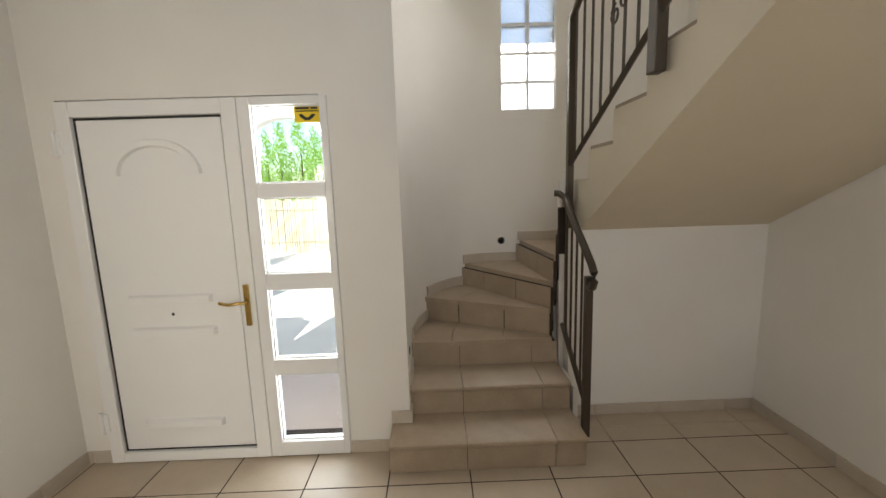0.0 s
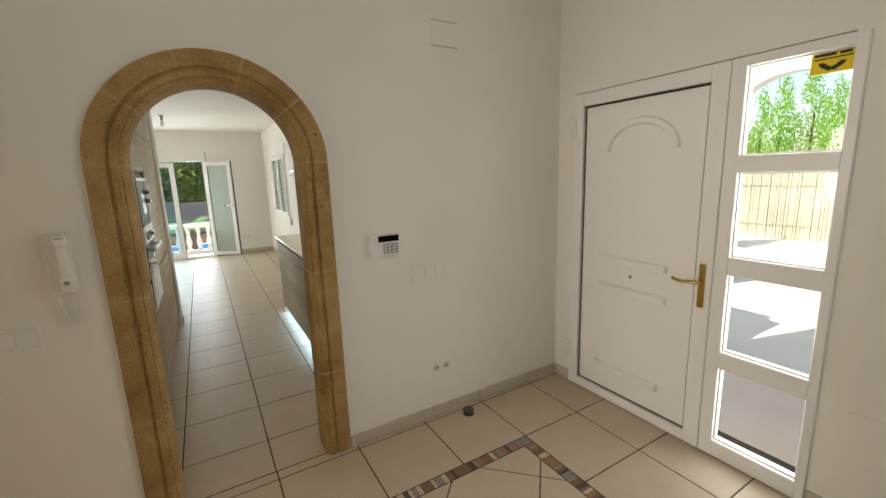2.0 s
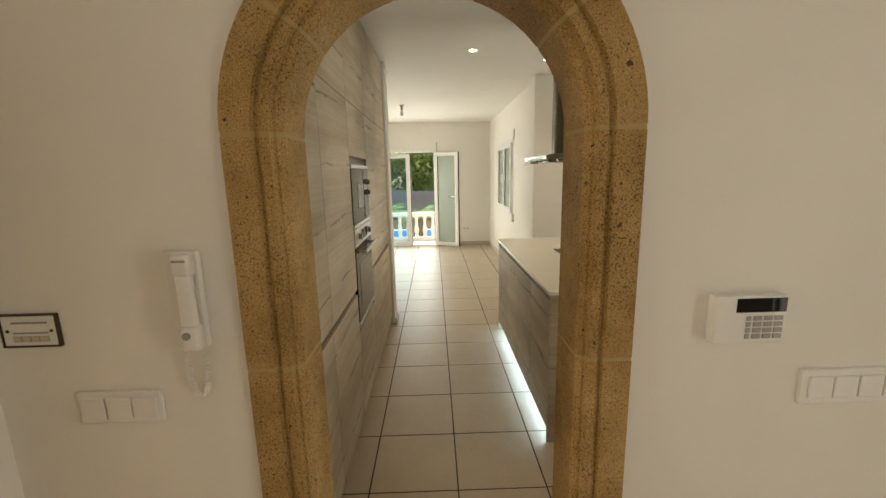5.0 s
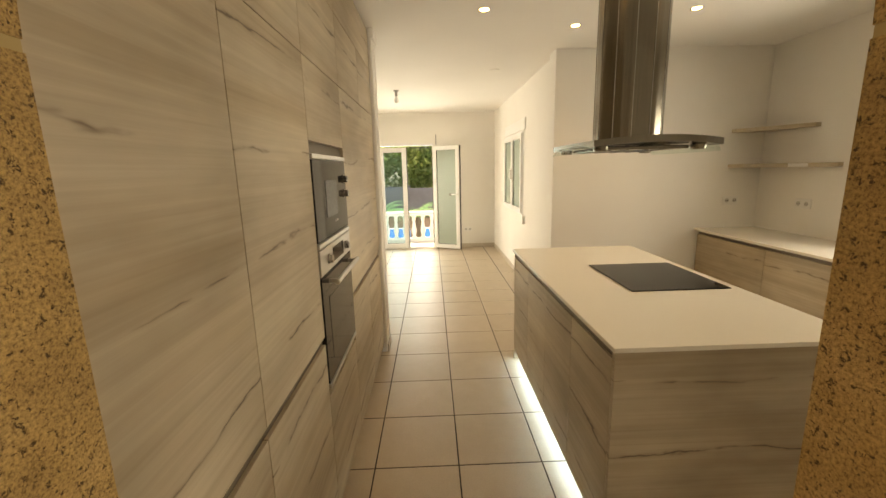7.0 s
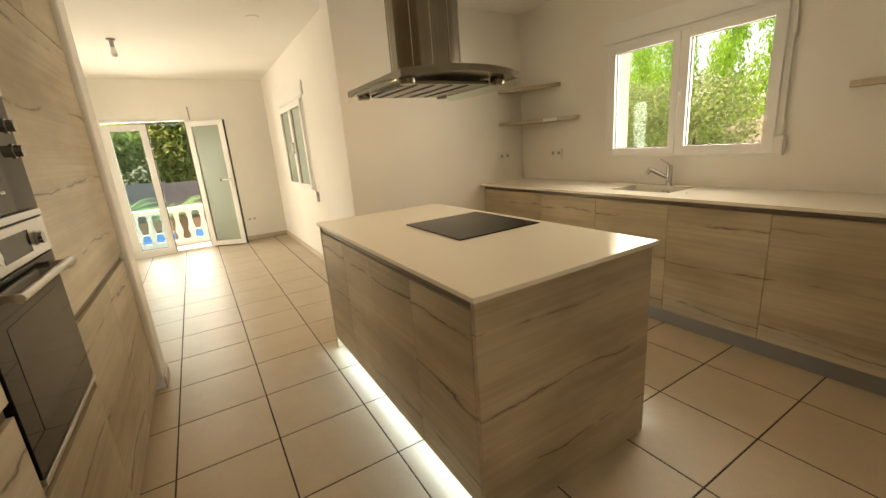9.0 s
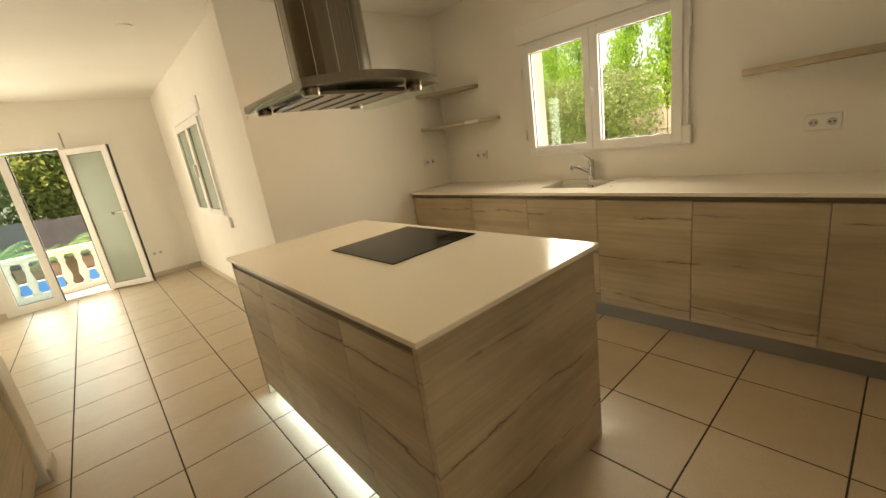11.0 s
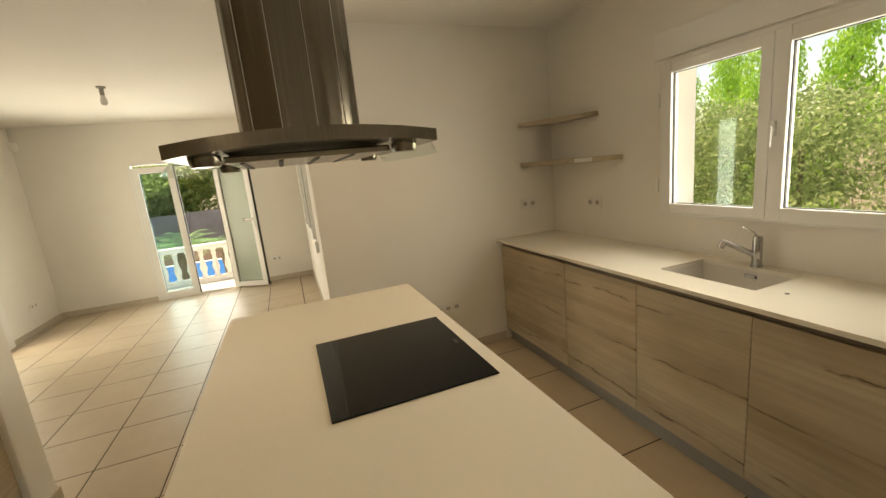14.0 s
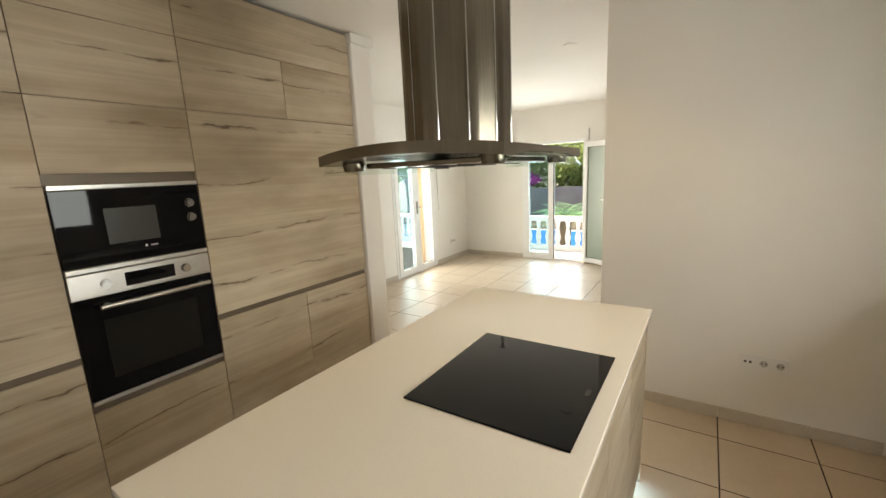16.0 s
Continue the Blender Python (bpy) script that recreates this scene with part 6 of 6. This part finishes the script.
def lay(root, x0, x1, y0, y1, ox, oy, skip=None):
    i0, i1 = math.floor((x0 - ox) / P), math.ceil((x1 - ox) / P)
    j0, j1 = math.floor((y0 - oy) / P), math.ceil((y1 - oy) / P)
    for i in range(i0, i1):
        for j in range(j0, j1):
            a, b = max(x0, ox + i * P), min(x1, ox + (i + 1) * P)
            c, d = max(y0, oy + j * P), min(y1, oy + (j + 1) * P)
            if b - a < 0.02 or d - c < 0.02 or (skip and skip((a + b) / 2, (c + d) / 2)):
                continue
            o = new("tile", tile_data(b - a - 2 * GAP, d - c - 2 * GAP))
            o.parent = root
            o.location = Vector(((a + b) / 2, (c + d) / 2, 0)) - root.location


KOX, KOY = -3.805, 0.293
fk = structure("floor_kitchen", box(-5.565, -2.17, -0.84, KY, -0.019, -0.0016), M_GROUT, "beige square kitchen floor tiles with dark joints")
lay(fk, -5.565, -2.17, -0.84, KY, KOX, KOY)
fl = structure("floor_living", box(FX, -5.5655, LY, 1.175, -0.019, -0.0016), M_GROUT, "beige square living room floor tiles with dark joints")
lay(fl, FX, -5.565, LY, 1.176, KOX, KOY)
lay(fl, FX, -5.9975, 1.176, 1.40, KOX, KOY)
fl2 = structure("floor_living_corner", box(-9.8, -5.5655, 1.1755, KY, -0.019, -0.0016), M_GROUT, "beige floor tiles beside the return wall")
lay(fl2, -5.9975, -5.565, 1.176, KY, KOX, KOY)
HOX, HOY = -1.66, 1.616
RX0, RY1, RX1, RY0 = -1.66, 1.616, 1.42, -0.75
fh = structure("floor_hall", box(-2.169, 2.06, -1.0, 2.36, -0.019, -0.0016), M_GROUT, "beige hall floor tiles round a mosaic border")
lay(fh, -2.169, 2.06, -1.0, 2.348, HOX, HOY, lambda x, y: RX0 < x < RX1 and RY0 < y < RY1)
lay(fh, 0.75, 2.06, 2.3485, 2.64, HOX, HOY)
fg = structure("floor_lounge", box(-5.0, 2.0, -4.2, -1.001, -0.019, -0.0016), M_GROUT, "beige lounge floor tiles")
lay(fg, -5.0, 0.2, -4.2, -1.001, HOX, HOY)

# diagonal tiles inside the border
BW = 0.068
IX0, IX1, IY0, IY1 = RX0 + BW, RX1 - BW, RY0 + BW, RY1 - BW


def clip(poly, axis, v, keep_less):
    out = []
    for p, q in zip(poly, poly[1:] + poly[:1]):
        ip, iq = (p[axis] <= v) == keep_less, (q[axis] <= v) == keep_less
        if ip:
            out.append(p)
        if ip != iq:
            t = (v - p[axis]) / (q[axis] - p[axis])
            out.append((p[0] + t * (q[0] - p[0]), p[1] + t * (q[1] - p[1])))
    return out


R2 = math.sqrt(2)
g = GAP * R2
for i in range(-8, 8):
    for j in range(-8, 8):
        a0, a1 = 2.822 + i * P * R2 + g, 2.822 + (i + 1) * P * R2 - g
        b0, b1 = 0.085 + j * P * R2 + g, 0.085 + (j + 1) * P * R2 - g
        poly = [((b - a) / 2, (a + b) / 2) for a, b in ((a0, b0), (a0, b1), (a1, b1), (a1, b0))]
        for axis, v, less in ((0, IX0 + GAP, False), (0, IX1 - GAP, True), (1, IY0 + GAP, False), (1, IY1 - GAP, True)):
            poly = clip(poly, axis, v, less) if poly else poly
        if len(poly) >= 3:
            part("tile", prism(poly, "z", -0.011, 0.0), M_TILE, fh)
TESS = [mat("tessera_" + n, c, 0.35) for n, c in (("brown", (0.20, 0.11, 0.06)), ("dark", (0.07, 0.05, 0.04)), ("cream", (0.50, 0.42, 0.31)), ("rust", (0.30, 0.15, 0.08)), ("grey", (0.24, 0.22, 0.20)))]
rnd = random.Random(11)
y = RY1 - BW
while y > RY0 + 0.3:
    w = rnd.choice((0.018, 0.026, 0.034))
    part("tessera", box(RX0 + 0.004, RX0 + BW - 0.004, y - w, y - 0.002, -0.011, 0.0003), rnd.choice(TESS), fh)
    y -= w
x = RX0 + BW
while x < RX1 - 0.6:
    w = rnd.choice((0.018, 0.026, 0.034))
    part("tessera", box(x + 0.002, x + w, RY1 - BW + 0.004, RY1 - 0.004, -0.011, 0.0003), rnd.choice(TESS), fh)
    x += w
part("tessera", box(RX0 + 0.004, RX0 + BW - 0.002, RY1 - BW + 0.002, RY1 - 0.004, -0.011, 0.0002), TESS[4], fh)

sk = thing("baseboard", (-2.1, 1.5, 0), "low beige tiled skirting along the walls", "skirting", kind="structure")
SH, ST = 0.075, 0.011


def skirt(axis, v, a, b, out, origin=0.0):
    """Tiles along a wall face at v, from a to b, standing out by ST."""
    e = a
    while e < b - 0.01:
        nxt = min(b, origin + (math.floor((e - origin + 0.005) / P) + 1) * P)
        lo, hi = (v, v + ST) if out > 0 else (v - ST, v)
        if axis == "y":
            bm = box(lo, hi, e + 0.0015, nxt - 0.0015, 0.0006, SH, 0.002, 1)
        else:
            bm = box(e + 0.0015, nxt - 0.0015, lo, hi, 0.0006, SH, 0.002, 1)
        part("skirting_tile", bm, M_SKIRT, sk)
        e = nxt


skirt("y", AX1, ARCH_Y + 0.482, 2.348, 1, HOY)
skirt("y", AX1, -0.885, ARCH_Y - 0.482, 1, HOY)
skirt("x", DOOR_Y, AX1 + ST, -1.985, -1, HOX)
skirt("x", DOOR_Y, -0.585, -0.342, -1, HOX)
skirt("x", 2.64, 0.80, 2.06 - ST, -1, HOX)
skirt("y", 2.06, -0.88, 2.64, -1, HOY)
skirt("x", -0.885, ARCH2_X + 0.482, 1.97, 1, HOX)
skirt("y", -5.80, 1.342, BY, 1, KOY)
skirt("x", 1.342, -6.0, -5.80 + ST, -1, KOX)
skirt("x", LWY, FX + ST, -6.0, -1, KOX)
skirt("y", FX, LY, PD[0], 1, KOY)
skirt("y", FX, PD[1] + 0.002, LWY, 1, KOY)
skirt("x", LY, FX + ST, TD[0], 1, KOX)
skirt("x", LY, TD[1], -5.375, 1, KOX)
skirt("y", -5.375, LY, -0.222, -1, KOY)
skirt("x", -0.222, -5.375 - ST, -5.181, 1, KOX)
